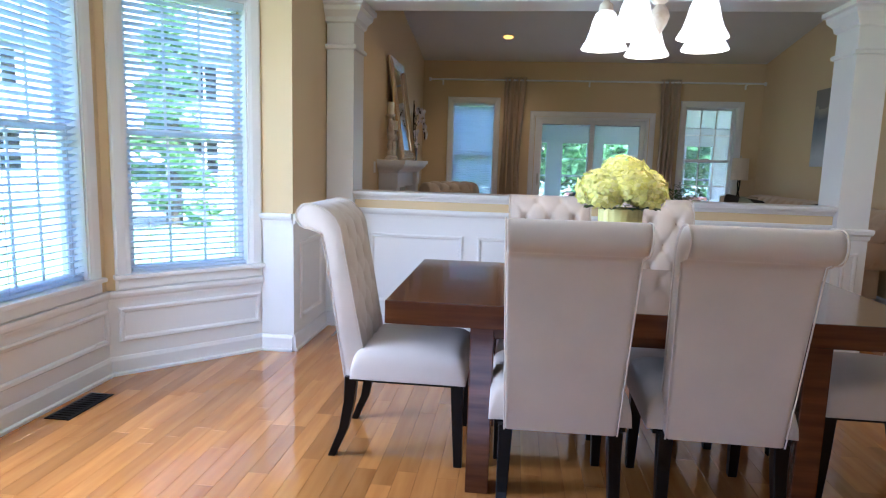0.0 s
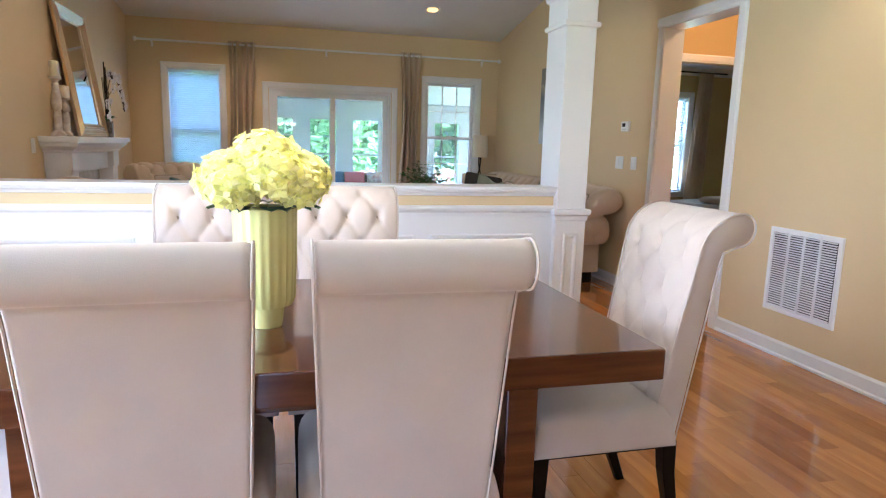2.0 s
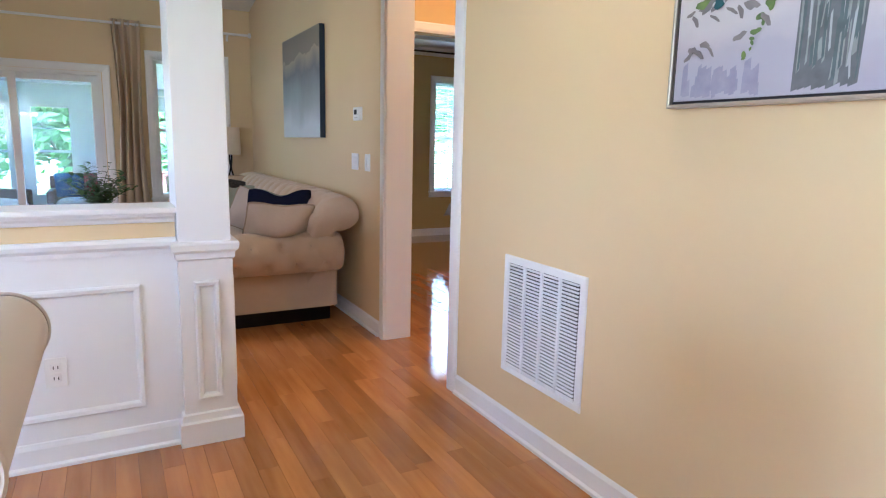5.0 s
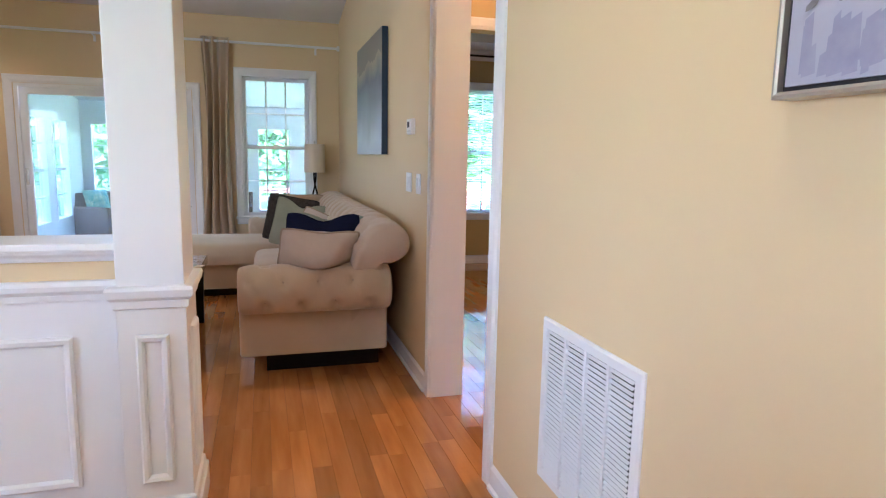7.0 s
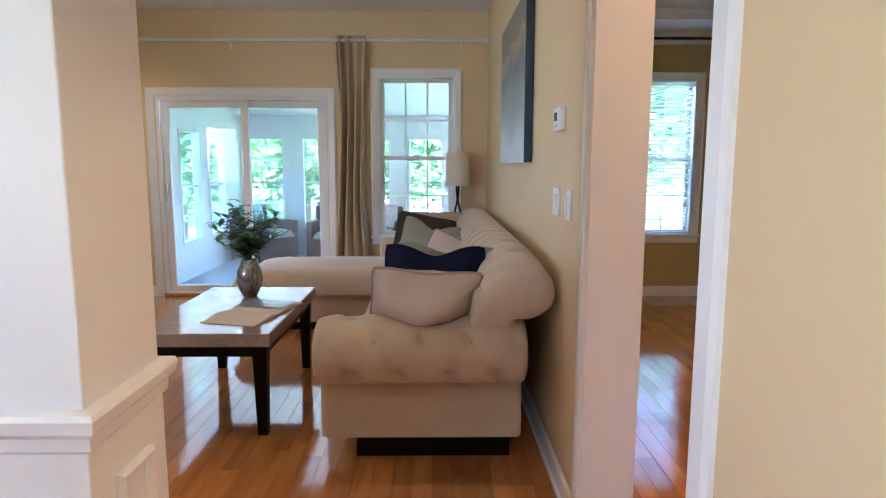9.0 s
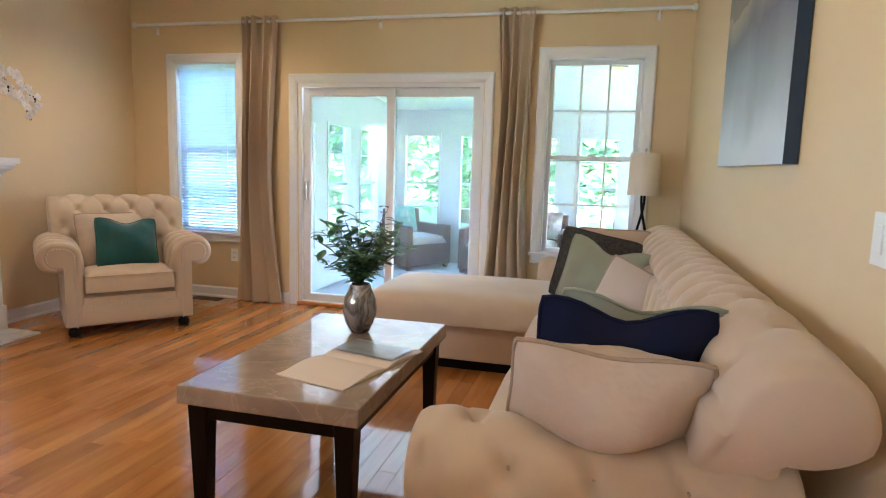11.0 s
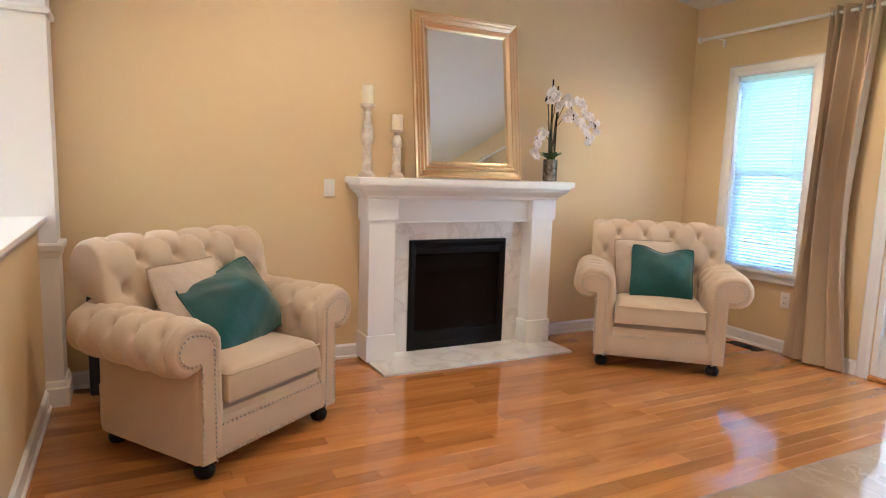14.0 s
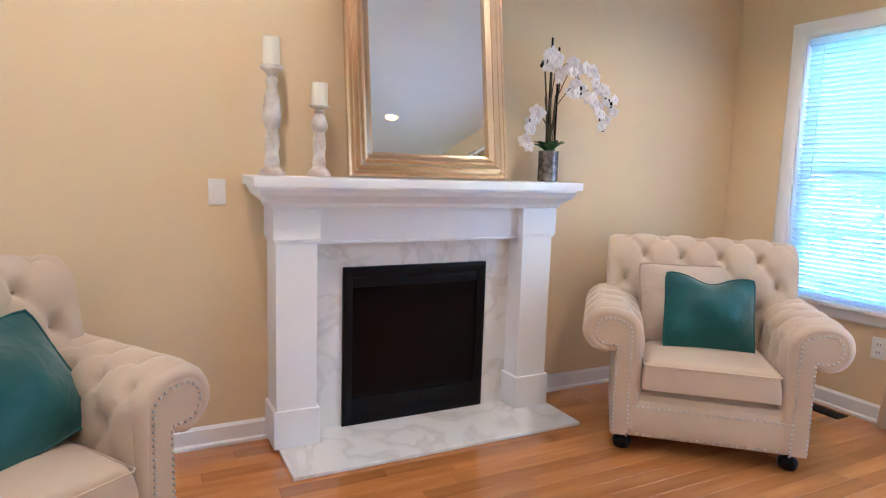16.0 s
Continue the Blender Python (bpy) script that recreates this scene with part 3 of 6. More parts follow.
baseboard("baseboard_right_near", Matrix.Translation((XR, 4.72, 0)) @ Matrix.Rotation(radians(-90), 4, "Z"), 0, 7.2)
baseboard("baseboard_right_far", Matrix.Translation((XR, YB, 0)) @ Matrix.Rotation(radians(-90), 4, "Z"), 0, YB - 5.77)
baseboard("baseboard_back_a", Matrix.Translation((0, YB, 0)), XL, SD[0] - 0.086)
baseboard("baseboard_back_b", Matrix.Translation((0, YB, 0)), SD[1] + 0.086, XR)
baseboard("baseboard_living_left", Matrix.Translation((XL, 0, 0)) @ Matrix.Rotation(radians(90), 4, "Z"), 4.99, 6.74)
baseboard("baseboard_living_left_far", Matrix.Translation((XL, 0, 0)) @ Matrix.Rotation(radians(90), 4, "Z"), 8.26, YB)

# ceilings
struct("ceiling_dining", box(-2.3, XR, -2.66, 4.722, 2.76, 2.90), CEIL, "flat white dining room ceiling", "ceiling")
y0, y1 = 5.0, YB + 0.16
struct("ceiling_living", prism([(y0, vault(y0)), (y1, vault(y1)), (y1, vault(y1) + 0.12), (y0, vault(y0) + 0.12)], -1.28, XR), CEIL, "sloped white vaulted ceiling", "ceiling")

# hall and bedroom beyond the doorway
struct("wall_hall_near", box(3.99, 6.0, 3.5, 3.62, 0, 3.0), TAN, "hall wall", "wall")
struct("wall_hall_right", box(5.9, 6.02, 3.62, 6.7, 0, 3.0), TAN, "hall wall", "wall")
struct("wall_bedroom", wall_mesh(3.99, 8.5, 6.7, 6.82, 0, 3.0, [(4.08, 5.55, 0, 2.17)]), TAN, "olive wall with wide opening to the bedroom", "wall")
struct("ceiling_hall", box(3.99, 6.02, 3.5, 6.7, 3.0, 3.1), CEIL, "hall ceiling", "ceiling")
struct("casing_bedroom_opening", ring_frame(4.0, 5.63, -0.1, 2.25, CASING, 6.699), WHITE, "white casing round the bedroom opening", "trim")
struct("wall_bedroom_back", wall_mesh(3.99, 8.5, YB, YB + 0.16, 0, 3.0, [B1, B2]), TAN, "olive bedroom wall with windows", "wall")
struct("wall_bedroom_right", box(8.4, 8.5, 6.82, YB, 0, 3.0), TAN, "olive bedroom wall", "wall")
tray = bmesh.new()
for a in ((3.99, 8.4, 6.82, 7.4), (3.99, 8.4, 9.25, YB), (3.99, 4.6, 7.4, 9.25), (7.8, 8.4, 7.4, 9.25)):
    box(a[0], a[1], a[2], a[3], 2.57, 2.66, bm=tray)
box(4.5, 7.9, 7.3, 9.35, 2.90, 2.98, bm=tray)
for a in ((4.5, 4.6, 7.3, 9.35), (7.8, 7.9, 7.3, 9.35), (4.6, 7.8, 7.3, 7.4), (4.6, 7.8, 9.25, 9.35)):
    box(a[0], a[1], a[2], a[3], 2.661, 2.899, bm=tray)
struct("ceiling_bedroom", tray, CEIL, "white tray ceiling in the bedroom", "ceiling")
struct("crown_bedroom", prism([(YB - 0.001, 2.46), (YB - 0.02, 2.465), (YB - 0.03, 2.50), (YB - 0.075, 2.545), (YB - 0.085, 2.569), (YB - 0.001, 2.569)], 3.992, 8.398), WHITE, "white crown moulding in the bedroom", "trim")
baseboard("baseboard_bedroom", Matrix.Translation((0, YB, 0)), 3.99, 8.4)

# subfloor, dark in the joints
sub = box(-1.30, 3.95, -2.66, YB + 0.16, -0.25, -0.012)
box(-2.08, -1.30, 0.95, 4.15, -0.25, -0.012, 0, sub)
box(3.95, 5.95, 3.40, YB + 0.16, -0.25, -0.012, 0, sub)
box(5.95, 8.40, 6.55, YB + 0.16, -0.25, -0.012, 0, sub)
struct("floor", sub, GROOVE, "polished honey oak strip floor", "floor")

# ---- upholstery helpers ----


def line(p, q, n):
    return [(p[0] + (q[0] - p[0]) * i / n, p[1] + (q[1] - p[1]) * i / n) for i in range(n)]


def arc(c, r, a0, a1, n):
    return [(c[0] + r * math.cos(radians(a0 + (a1 - a0) * i / n)), c[1] + r * math.sin(radians(a0 + (a1 - a0) * i / n))) for i in range(n)]


def tuft(x, s, px, ps):
    """Height 0..1 of diamond tufting: 0 at the buttons, low along the pleats."""
    a, b = x / px + s / ps, x / px - s / ps
    da, db = abs(a - round(a)), abs(b - round(b))
    pleat = min(1.0, (min(da, db) / 0.07)) ** 0.8
    d = math.hypot(da, db)
    pit = 1 - math.exp(-(d / 0.15) ** 2)
    dome = (math.sin(math.pi * da) * math.sin(math.pi * db)) ** 0.5 if da > 0 and db > 0 else 0
    return 0.24 * pleat * pit + 0.60 * pit + 0.16 * dome


def rolled(prof, x0, x1, nx, zone, px, ps, depth, wfn=None, edge=0.012, soft=0.07, centre=0.0, buttons=None, s_off=0.0):
    """A padded body: closed outline prof (y, z) run along x, tufted where zone(i) is 1."""
    n = len(prof)
    P = [Vector(p) for p in prof]
    area = sum(P[i].x * P[(i + 1) % n].y - P[(i + 1) % n].x * P[i].y for i in range(n))
    sg = 1 if area > 0 else -1
    N = []
    for i in range(n):
        t = P[(i + 1) % n] - P[i - 1]
        N.append(Vector((t.y, -t.x)).normalized() * sg)
    S = [0.0]
    for i in range(1, n):
        S.append(S[-1] + (P[i] - P[i - 1]).length)
    bm = bmesh.new()
    xs = [x0, x0 + edge * 0.3, x0 + edge] + [x0 + edge + (x1 - x0 - 2 * edge) * k / nx for k in range(1, nx)] + [x1 - edge, x1 - edge * 0.3, x1]
    pull = {0: 1.0, 1: 0.3, len(xs) - 1: 1.0, len(xs) - 2: 0.3}
    cols = []
    for k, x in enumerate(xs):
        col = []
        ew = min(1.0, min(x - x0, x1 - x) / soft)
        ew = max(0.0, ew)
        for i in range(n):
            z = zone(i)
            o = -pull.get(k, 0.0) * edge
            if z > 0:
                o += depth * (tuft(x - centre, S[i] - s_off, px, ps) - 1.0) * z * ew + depth * 0.35 * z * ew
            xx = x * wfn(P[i].x, P[i].y) if wfn else x
            q = P[i] + N[i] * o
            col.append(bm.verts.new((xx, q.x, q.y)))
        cols.append(col)
    for A, B in zip(cols, cols[1:]):
        for i in range(n):
            bm.faces.new((A[i], B[i], B[(i + 1) % n], A[(i + 1) % n]))
    bm.faces.new(cols[0])
    bm.faces.new(cols[-1][::-1])
    if buttons is not None:
        total = S[-1]
        for a in range(-60, 61):
            for b in range(-60, 61):
                x, s = (a + b) / 2 * px + centre, (a - b) / 2 * ps + s_off
                if x0 + 0.035 < x < x1 - 0.035 and 0 < s < total:
                    i = min(range(n), key=lambda j: abs(S[j] - s))
                    if zone(i) > 0.75:
                        q = P[i] + N[i] * (-depth * 0.60)
                        xx = x * wfn(P[i].x, P[i].y) if wfn else x
                        blob(buttons, (xx, q.x, q.y), 0.009)
    return bm


def blob(bm, c, r, sz=1.0):
    bmesh.ops.create_icosphere(bm, subdivisions=1, radius=r, matrix=Matrix.Translation(c) @ Matrix.Diagonal((1, 1, sz, 1)))


def pad(x0, x1, y0, y1, z0, z1, crown=0.015, n=22, p=10, k=2.6, under=True):
    """A firm upholstered pad with rounded sides and a slight crown."""
    def cl(t):
        return math.sin(math.pi / 2 * (2 * t - 1))
    bm = bmesh.new()

    def top(u, v):
        X, Y = cl(u), cl(v)
        e = ((1 - abs(X) ** p) * (1 - abs(Y) ** p))
        e = max(e, 0.0) ** (1 / k)
        return ((x0 + x1) / 2 + X * (x1 - x0) / 2, (y0 + y1) / 2 + Y * (y1 - y0) / 2, z0 + (z1 - z0) * e + crown * (1 - X * X) * (1 - Y * Y))
    sheet(top, n, n, bm)
    if under:
        vs = [bm.verts.new(q) for q in ((x0, y0, z0 - 0.001), (x1, y0, z0 - 0.001), (x1, y1, z0 - 0.001), (x0, y1, z0 - 0.001))]
        bm.faces.new(vs)
    return bm


def pillow(w, h, t, seed=0, n=22, sag=0.0):
    """A throw cushion lying in the xz plane, its thickness along y, resting on z = 0."""
    bm = bmesh.new()
    rg = random.Random(seed)
    ph = [rg.uniform(0, 6) for _ in range(4)]
    for side in (1, -1):
        def fn(u, v, side=side):
            X, Z = math.sin(math.pi / 2 * (2 * u - 1)), math.sin(math.pi / 2 * (2 * v - 1))
            T = t * 0.62 * max(0.0, (1 - X * X) * (1 - Z * Z)) ** 0.84
            T *= 1 + 0.09 * math.sin(5 * X + ph[0]) * math.sin(4 * Z + ph[1]) + 0.05 * math.sin(11 * X * Z + ph[2])
            T *= 1 + 0.10 * math.sin(3 * X - 2 * Z + ph[1]) * (1 - X * X)
            T *= 1 - 0.20 * (X * X + Z * Z) / 2 * math.sin(math.atan2(Z, X) * 9 + ph[3]) ** 2
            x = X * w / 2 * (1 - 0.05 * (1 - Z * Z)) * (1 - 0.055 * (X * Z) ** 6)
            z = Z * h / 2 * (1 - 0.05 * (1 - X * X)) * (1 - 0.055 * (X * Z) ** 6) - sag * math.exp(-(X / 0.42) ** 2) * max(0.0, Z) ** 1.4
            return (x, side * T, z + h / 2)
        sheet(fn, n, n, bm)
    bmesh.ops.remove_doubles(bm, verts=bm.verts[:], dist=0.0008)
    return bm


def piping_of(w, h, r=0.005, sag=0.0):
    pts = []
    for X, Z in [(-1 + 2 * i / 12, -1) for i in range(12)] + [(1, -1 + 2 * i / 12) for i in range(12)] + [(1 - 2 * i / 12, 1) for i in range(12)] + [(-1, 1 - 2 * i / 12) for i in range(13)]:
        k = 1 - 0.055 * (X * Z) ** 6
        pts.append((X * w / 2 * (1 - 0.05 * (1 - Z * Z)) * k, 0, Z * h / 2 * (1 - 0.05 * (1 - X * X)) * k + h / 2 - sag * math.exp(-(X / 0.42) ** 2) * max(0.0, Z) ** 1.4))
    return tube(pts, r, 6, cap=False)


def sqleg(pts, r0, r1, bm=None):
    """A square tapered leg along pts."""
    bm = bm or bmesh.new()
    n = len(pts)
    rings = []
    for i, (x, y, z) in enumerate(pts):
        r = r0 + (r1 - r0) * i / (n - 1)
        rings.append([bm.verts.new((x + a * r, y + b * r, z)) for a, b in ((-1, -1), (1, -1), (1, 1), (-1, 1))])
    for A, B in zip(rings, rings[1:]):
        for k in range(4):
            bm.faces.new((A[k], A[(k + 1) % 4], B[(k + 1) % 4], B[k]))
    bm.faces.new(rings[0])
    bm.faces.new(rings[-1][::-1])
    bmesh.ops.bevel(bm, geom=[e for e in bm.edges if abs(e.verts[0].co.z - e.verts[1].co.z) > 0.01], offset=0.003, segments=1, affect="EDGES")
    return bm


# ---- dining room ----


def dining_chair(m):
    """Faces +y; the front feet stand at y = 0."""
    ch = thing("dining_chair", "cream linen dining chair with tufted scroll back", "chair", m @ Matrix.Diagonal((1, 1, 1.017, 1)), group="chairs round the dining table")
    fr = line((-0.385, 0.40), (-0.488, 0.935), 36) + arc((-0.625, 0.907), 0.14, 11.4, 90, 14)
    top = arc((-0.625, 0.997), 0.05, 90, 285, 20)
    back = line((-0.572, 0.93), (-0.56, 0.88), 4) + line((-0.56, 0.88), (-0.475, 0.335), 20) + line((-0.475, 0.335), (-0.385, 0.34), 4)
    prof = fr + top + back
    nf = len(fr)

    def zone(i):
        if i >= nf - 2:
            return 0.0
        return min(1.0, i / 8) * min(1.0, (nf - 2 - i) / 9)
    bt = bmesh.new()
    bm = rolled(prof, -0.205, 0.205, 44, zone, 0.122, 0.222, 0.042, wfn=lambda y, z: 0.925 + 0.12 * (z - 0.34) / 0.7, buttons=bt, s_off=0.10, soft=0.05)
    b = part("backrest", bm, LINEN, ch, smooth=70)
    tagged(part("button", bt, BUTTON, b, "cloth-covered tufting buttons", smooth=True), kind="stuff")
    for s in (-1, 1):
        pts = [(s * 0.2053 * (0.925 + 0.12 * (z - 0.34) / 0.7), y, z) for y, z in prof + prof[:1]]
        part("piping", tube(pts, 0.0028, 5, cap=False), LINEN, b, smooth=True)
    part("seat", pad(-0.245, 0.245, -0.44, 0.035, 0.352, 0.47, 0.02, p=12, k=3.0), LINEN, ch, smooth=70)
    part("seat_rail", box(-0.225, 0.225, -0.44, 0.015, 0.335, 0.356, 0.004), ESPRESSO, ch)
    for s in (-1, 1):
        part("leg", sqleg([(s * 0.20, 0.0, 0.352), (s * 0.202, 0.004, 0.2), (s * 0.205, 0.012, 0.0)], 0.026, 0.017), ESPRESSO, ch, "dark front leg")
        part("leg", sqleg([(s * 0.185, -0.445, 0.345), (s * 0.187, -0.452, 0.24), (s * 0.19, -0.475, 0.12), (s * 0.194, -0.525, 0.0)], 0.025, 0.016), ESPRESSO, ch, "dark curved rear leg")
    return ch


TX, TY = 0.80, 2.885
first = dining_chair(pose(0.115, TY, 0, 0, 0, -90))
for q in (pose(1.502, TY - 0.07, 0, 0, 0, 90), pose(0.492, 2.775, 0, 0, 0, 1.0), pose(1.047, 2.785, 0, 0, 0, -1.0), pose(0.50, 3.05, 0, 0, 0, 180), pose(1.02, 3.05, 0, 0, 0, 180)):
    copy_thing(first, q @ Matrix.Diagonal((1, 1, 1.017, 1)))

table = thing("dining_table", "red-brown wooden dining table with thick top", "table", group="")
part("tabletop", box(-0.125, 1.725, 2.355, 3.32, 0.676, 0.760, 0.005), TABLEWOOD, table)
part("apron", box(0.26, 1.34, 2.51, 2.535, 0.60, 0.675), TABLEWOOD, table)
part("apron", box(0.26, 1.34, 3.135, 3.16, 0.60, 0.675), TABLEWOOD, table)
for x in (0.172, 1.34):
    for y in (2.475, 3.09):
        part("leg", box(x, x + 0.088, y, y + 0.10, 0, 0.675, 0.004), TABLEWOOD, table)

# flower vase on the table
vx, vy, vz = 0.722, 2.73, 0.7605
vase = thing("flower_vase", "pale yellow fluted ceramic vase", "vase", Matrix.Translation((vx, vy, vz)) @ Matrix.Diagonal((1, 1, 1.07, 1)))
part("foot", lathe([(0.040, 0.0), (0.043, 0.012), (0.048, 0.05), (0.05, 0.0575), (0.02, 0.0575)], 48), CERAMIC, vase, smooth=35)
part("body", lathe([(0.048, 0.0576), (0.070, 0.058), (0.078, 0.075), (0.083, 0.20), (0.085, 0.305), (0.081, 0.307), (0.078, 0.29), (0.02, 0.285)], 96, flute=lambda a: 1 - 0.035 * abs(math.sin(a * 11)) ** 0.6), CERAMIC, vase, smooth=35)
rng = random.Random(3)
bouquet = thing("hydrangea_bouquet", "lime yellow hydrangea blooms in the vase", "flowers", Matrix.Translation((vx, vy, vz + 0.338)) @ Matrix.Diagonal((0.97, 0.97, 0.82, 1)))
heads = [(0, 0, 0.135, 0.10), (0.095, 0.02, 0.085, 0.085), (-0.095, -0.02, 0.08, 0.09), (0.03, -0.09, 0.085, 0.085), (-0.04, 0.09, 0.085, 0.085), (0.07, 0.085, 0.06, 0.07), (-0.075, -0.09, 0.05, 0.07), (0.085, -0.075, 0.055, 0.07), (-0.10, 0.06, 0.045, 0.07)]


def floret(bm, c, nrm, r, rg):
    nrm = nrm.normalized()
    u = nrm.orthogonal().normalized()
    u = Matrix.Rotation(rg.uniform(0, 6.3), 3, nrm) @ u
    v = nrm.cross(u)
    for k in range(4):
        a = k * math.pi / 2 + rg.uniform(-0.15, 0.15)
        d = u * math.cos(a) + v * math.sin(a)
        e = nrm.cross(d)
        lift = rg.uniform(-0.1, 0.35)
        p = [c, c + d * r * 0.55 + e * r * 0.42 + nrm * r * 0.15, c + d * r * 1.05 + nrm * r * lift, c + d * r * 0.55 - e * r * 0.42 + nrm * r * 0.15]
        bm.faces.new([bm.verts.new(q) for q in p])


for hx, hy, hz, hr in heads:
    bm = bmesh.new()
    c = Vector((hx, hy, hz))
    for i in range(84):
        g = 2.399963 * i
        z = 1 - 1.6 * (i + 0.5) / 84
        q = Vector((math.sqrt(max(0, 1 - z * z)) * math.cos(g), math.sqrt(max(0, 1 - z * z)) * math.sin(g), z))
        q = q + Vector((rng.uniform(-0.15, 0.15), rng.uniform(-0.15, 0.15), rng.uniform(-0.15, 0.15)))
        floret(bm, c + q.normalized() * hr * rng.uniform(0.74, 1.0), q, 0.029 * rng.uniform(0.8, 1.2), rng)
    blob(bm, c, hr * 0.68)
    part("bloom", bm, PETAL, bouquet)


def leaf(bm, base, d, up, L, W, droop=0.25):
    d = d.normalized()
    s = d.cross(up)
    s = s.normalized() if s.length > 1e-3 else d.orthogonal().normalized()
    nrm = s.cross(d).normalized()
    mid = []
    for t, w in ((0, 0.06), (0.3, 0.85), (0.6, 0.95), (0.85, 0.5), (1, 0.02)):
        c = base + d * L * t - Vector((0, 0, 1)) * droop * L * t * t
        mid.append((bm.verts.new(c - s * W * w / 2 + nrm * W * 0.1), bm.verts.new(c), bm.verts.new(c + s * W * w / 2 + nrm * W * 0.1)))
    for A, B in zip(mid, mid[1:]):
        bm.faces.new((A[0], A[1], B[1], B[0]))
        bm.faces.new((A[1], A[2], B[2], B[1]))


bm = bmesh.new()
for i in range(16):
    a = i * 0.4 + rng.uniform(-0.15, 0.15)
    leaf(bm, Vector((0.07 * math.cos(a), 0.07 * math.sin(a), -0.01)), Vector((math.cos(a), math.sin(a), 0.25)), Vector((0, 0, 1)), 0.085, 0.055, 0.3)
part("leaves", bm, LEAF, bouquet, "dark green leaves under the blooms")

# chandelier
CX, CY = 0.837, 2.84
chl = thing("chandelier", "white chandelier with five lit bell glass shades", "chandelier", Matrix.Translation((CX, CY, 0.0)))
part("canopy", lathe([(0.02, 2.70), (0.05, 2.71), (0.065, 2.7395)], 24), WHITE, chl, smooth=True)
part("chain", tube([(0, 0, 2.70), (0, 0, 2.15)], 0.008, 8), WHITE, chl)
part("stem", lathe([(0.006, 1.755), (0.014, 1.77), (0.03, 1.80), (0.038, 1.825), (0.03, 1.85), (0.016, 1.87), (0.034, 1.89), (0.05, 1.92), (0.046, 1.95), (0.02, 1.975), (0.014, 2.05), (0.022, 2.10), (0.01, 2.15)], 20), DISTRESS, chl, smooth=True)
for k in range(5):
    a = radians(90 + 72 * k)
    dx, dy = math.cos(a), math.sin(a)
    R = 0.205
    arm = [(dx * r, dy * r, z) for r, z in ((0.035, 1.93), (0.07, 1.905), (0.11, 1.90), (0.155, 1.925), (0.19, 1.95), (R, 1.935), (R, 1.885))]
    part("arm", tube(arm, 0.007, 8), WHITE, chl, smooth=True)
    curl = [(dx * (0.10 + 0.03 * math.cos(t)), dy * (0.10 + 0.03 * math.cos(t)), 1.935 + 0.03 * math.sin(t)) for t in [i * 0.6 for i in range(9)]]
    part("scroll", tube(curl, 0.004, 6), WHITE, chl, smooth=True)
    part("socket_cup", lathe([(0.012, 1.90), (0.026, 1.885), (0.03, 1.862), (0.022, 1.855)], 16, c=(dx * R, dy * R)), DISTRESS, chl, smooth=True)
    pr = [(0.024, 1.862), (0.040, 1.85), (0.052, 1.82), (0.060, 1.785), (0.072, 1.75), (0.088, 1.722), (0.092, 1.714), (0.089, 1.714), (0.070, 1.748), (0.056, 1.785), (0.048, 1.82), (0.036, 1.846), (0.02, 1.855)]
    part("shade", lathe(pr, 28, c=(dx * R, dy * R)), SHADEGLASS, chl, "lit frosted glass bell shade", smooth=True)
    lamp("chandelier_bulb", "POINT", 0.17, (1.0, 0.84, 0.64), Matrix.Translation((CX + dx * R, CY + dy * R, 1.70)), radius=0.04)

# return air grille on the right wall
gr = thing("return_air_grille", "white metal louvred return air grille on the wall", "vent")
gr.matrix_basis = Matrix.Translation((XR, 4.308, 0.277)) @ Matrix.Rotation(radians(-90), 4, "Z")
GW, GH = 0.544, 0.537
part("grille_frame", ring_frame(0, GW, 0, GH, [(0, 0), (0, 0.006), (0.006, 0.012), (0.03, 0.012), (0.034, 0.003), (0.034, 0)]), WHITE, gr)
# no duct is built; a black sheet gives the gaps their shade
part("backing", box(0.02, GW - 0.02, -0.002, -0.0005, 0.02, GH - 0.02), BLACK, gr, "black sheet painting in the shade behind the louvres")
cw = (GW - 0.068) / 4
me = bpy.data.meshes.new("louvre")
bm = prism([(-0.0112, -0.0030), (-0.0104, -0.0044), (-0.0034, 0.0020), (-0.0042, 0.0034)], 0, cw - 0.012)
bm.to_mesh(me)
bm.free()
me.materials.append(WHITE)
for c in range(4):
    x = 0.034 + c * cw
    if c:
        part("mullion", box(x - 0.006, x + 0.006, -0.012, -0.002, 0.03, GH - 0.03), WHITE, gr)
    for k in range(32):
        o = new("louvre", me)
        o.parent = gr
        o.matrix_basis = Matrix.Translation((x + 0.006, 0, 0.040 + k * (GH - 0.079) / 31))


def floor_vent(x0, x1, y0, y1):
    v = thing("floor_vent", "dark bronze metal floor register", "vent")
    fr = box(x0, x1, y0, y1, 0.0, 0.005, 0.002)
    part("frame", fr, BLACK, v)
    n = 12
    ln = (y1 - y0) > (x1 - x0)
    for k in range(n):
        if ln:
            t = y0 + 0.02 + (y1 - y0 - 0.04) * k / (n - 1)
            part("slat", box(x0 + 0.02, x1 - 0.02, t - 0.004, t + 0.004, 0.0052, 0.0075), STEEL if k % 4 == 9 else BLACK, v)
        else:
            t = x0 + 0.02 + (x1 - x0 - 0.04) * k / (n - 1)
            part("slat", box(t - 0.004, t + 0.004, y0 + 0.02, y1 - 0.02, 0.0052, 0.0075), BLACK, v)


floor_vent(-1.83, -1.705, 2.80, 3.13)
floor_vent(-0.42, -0.14, 9.64, 9.75)


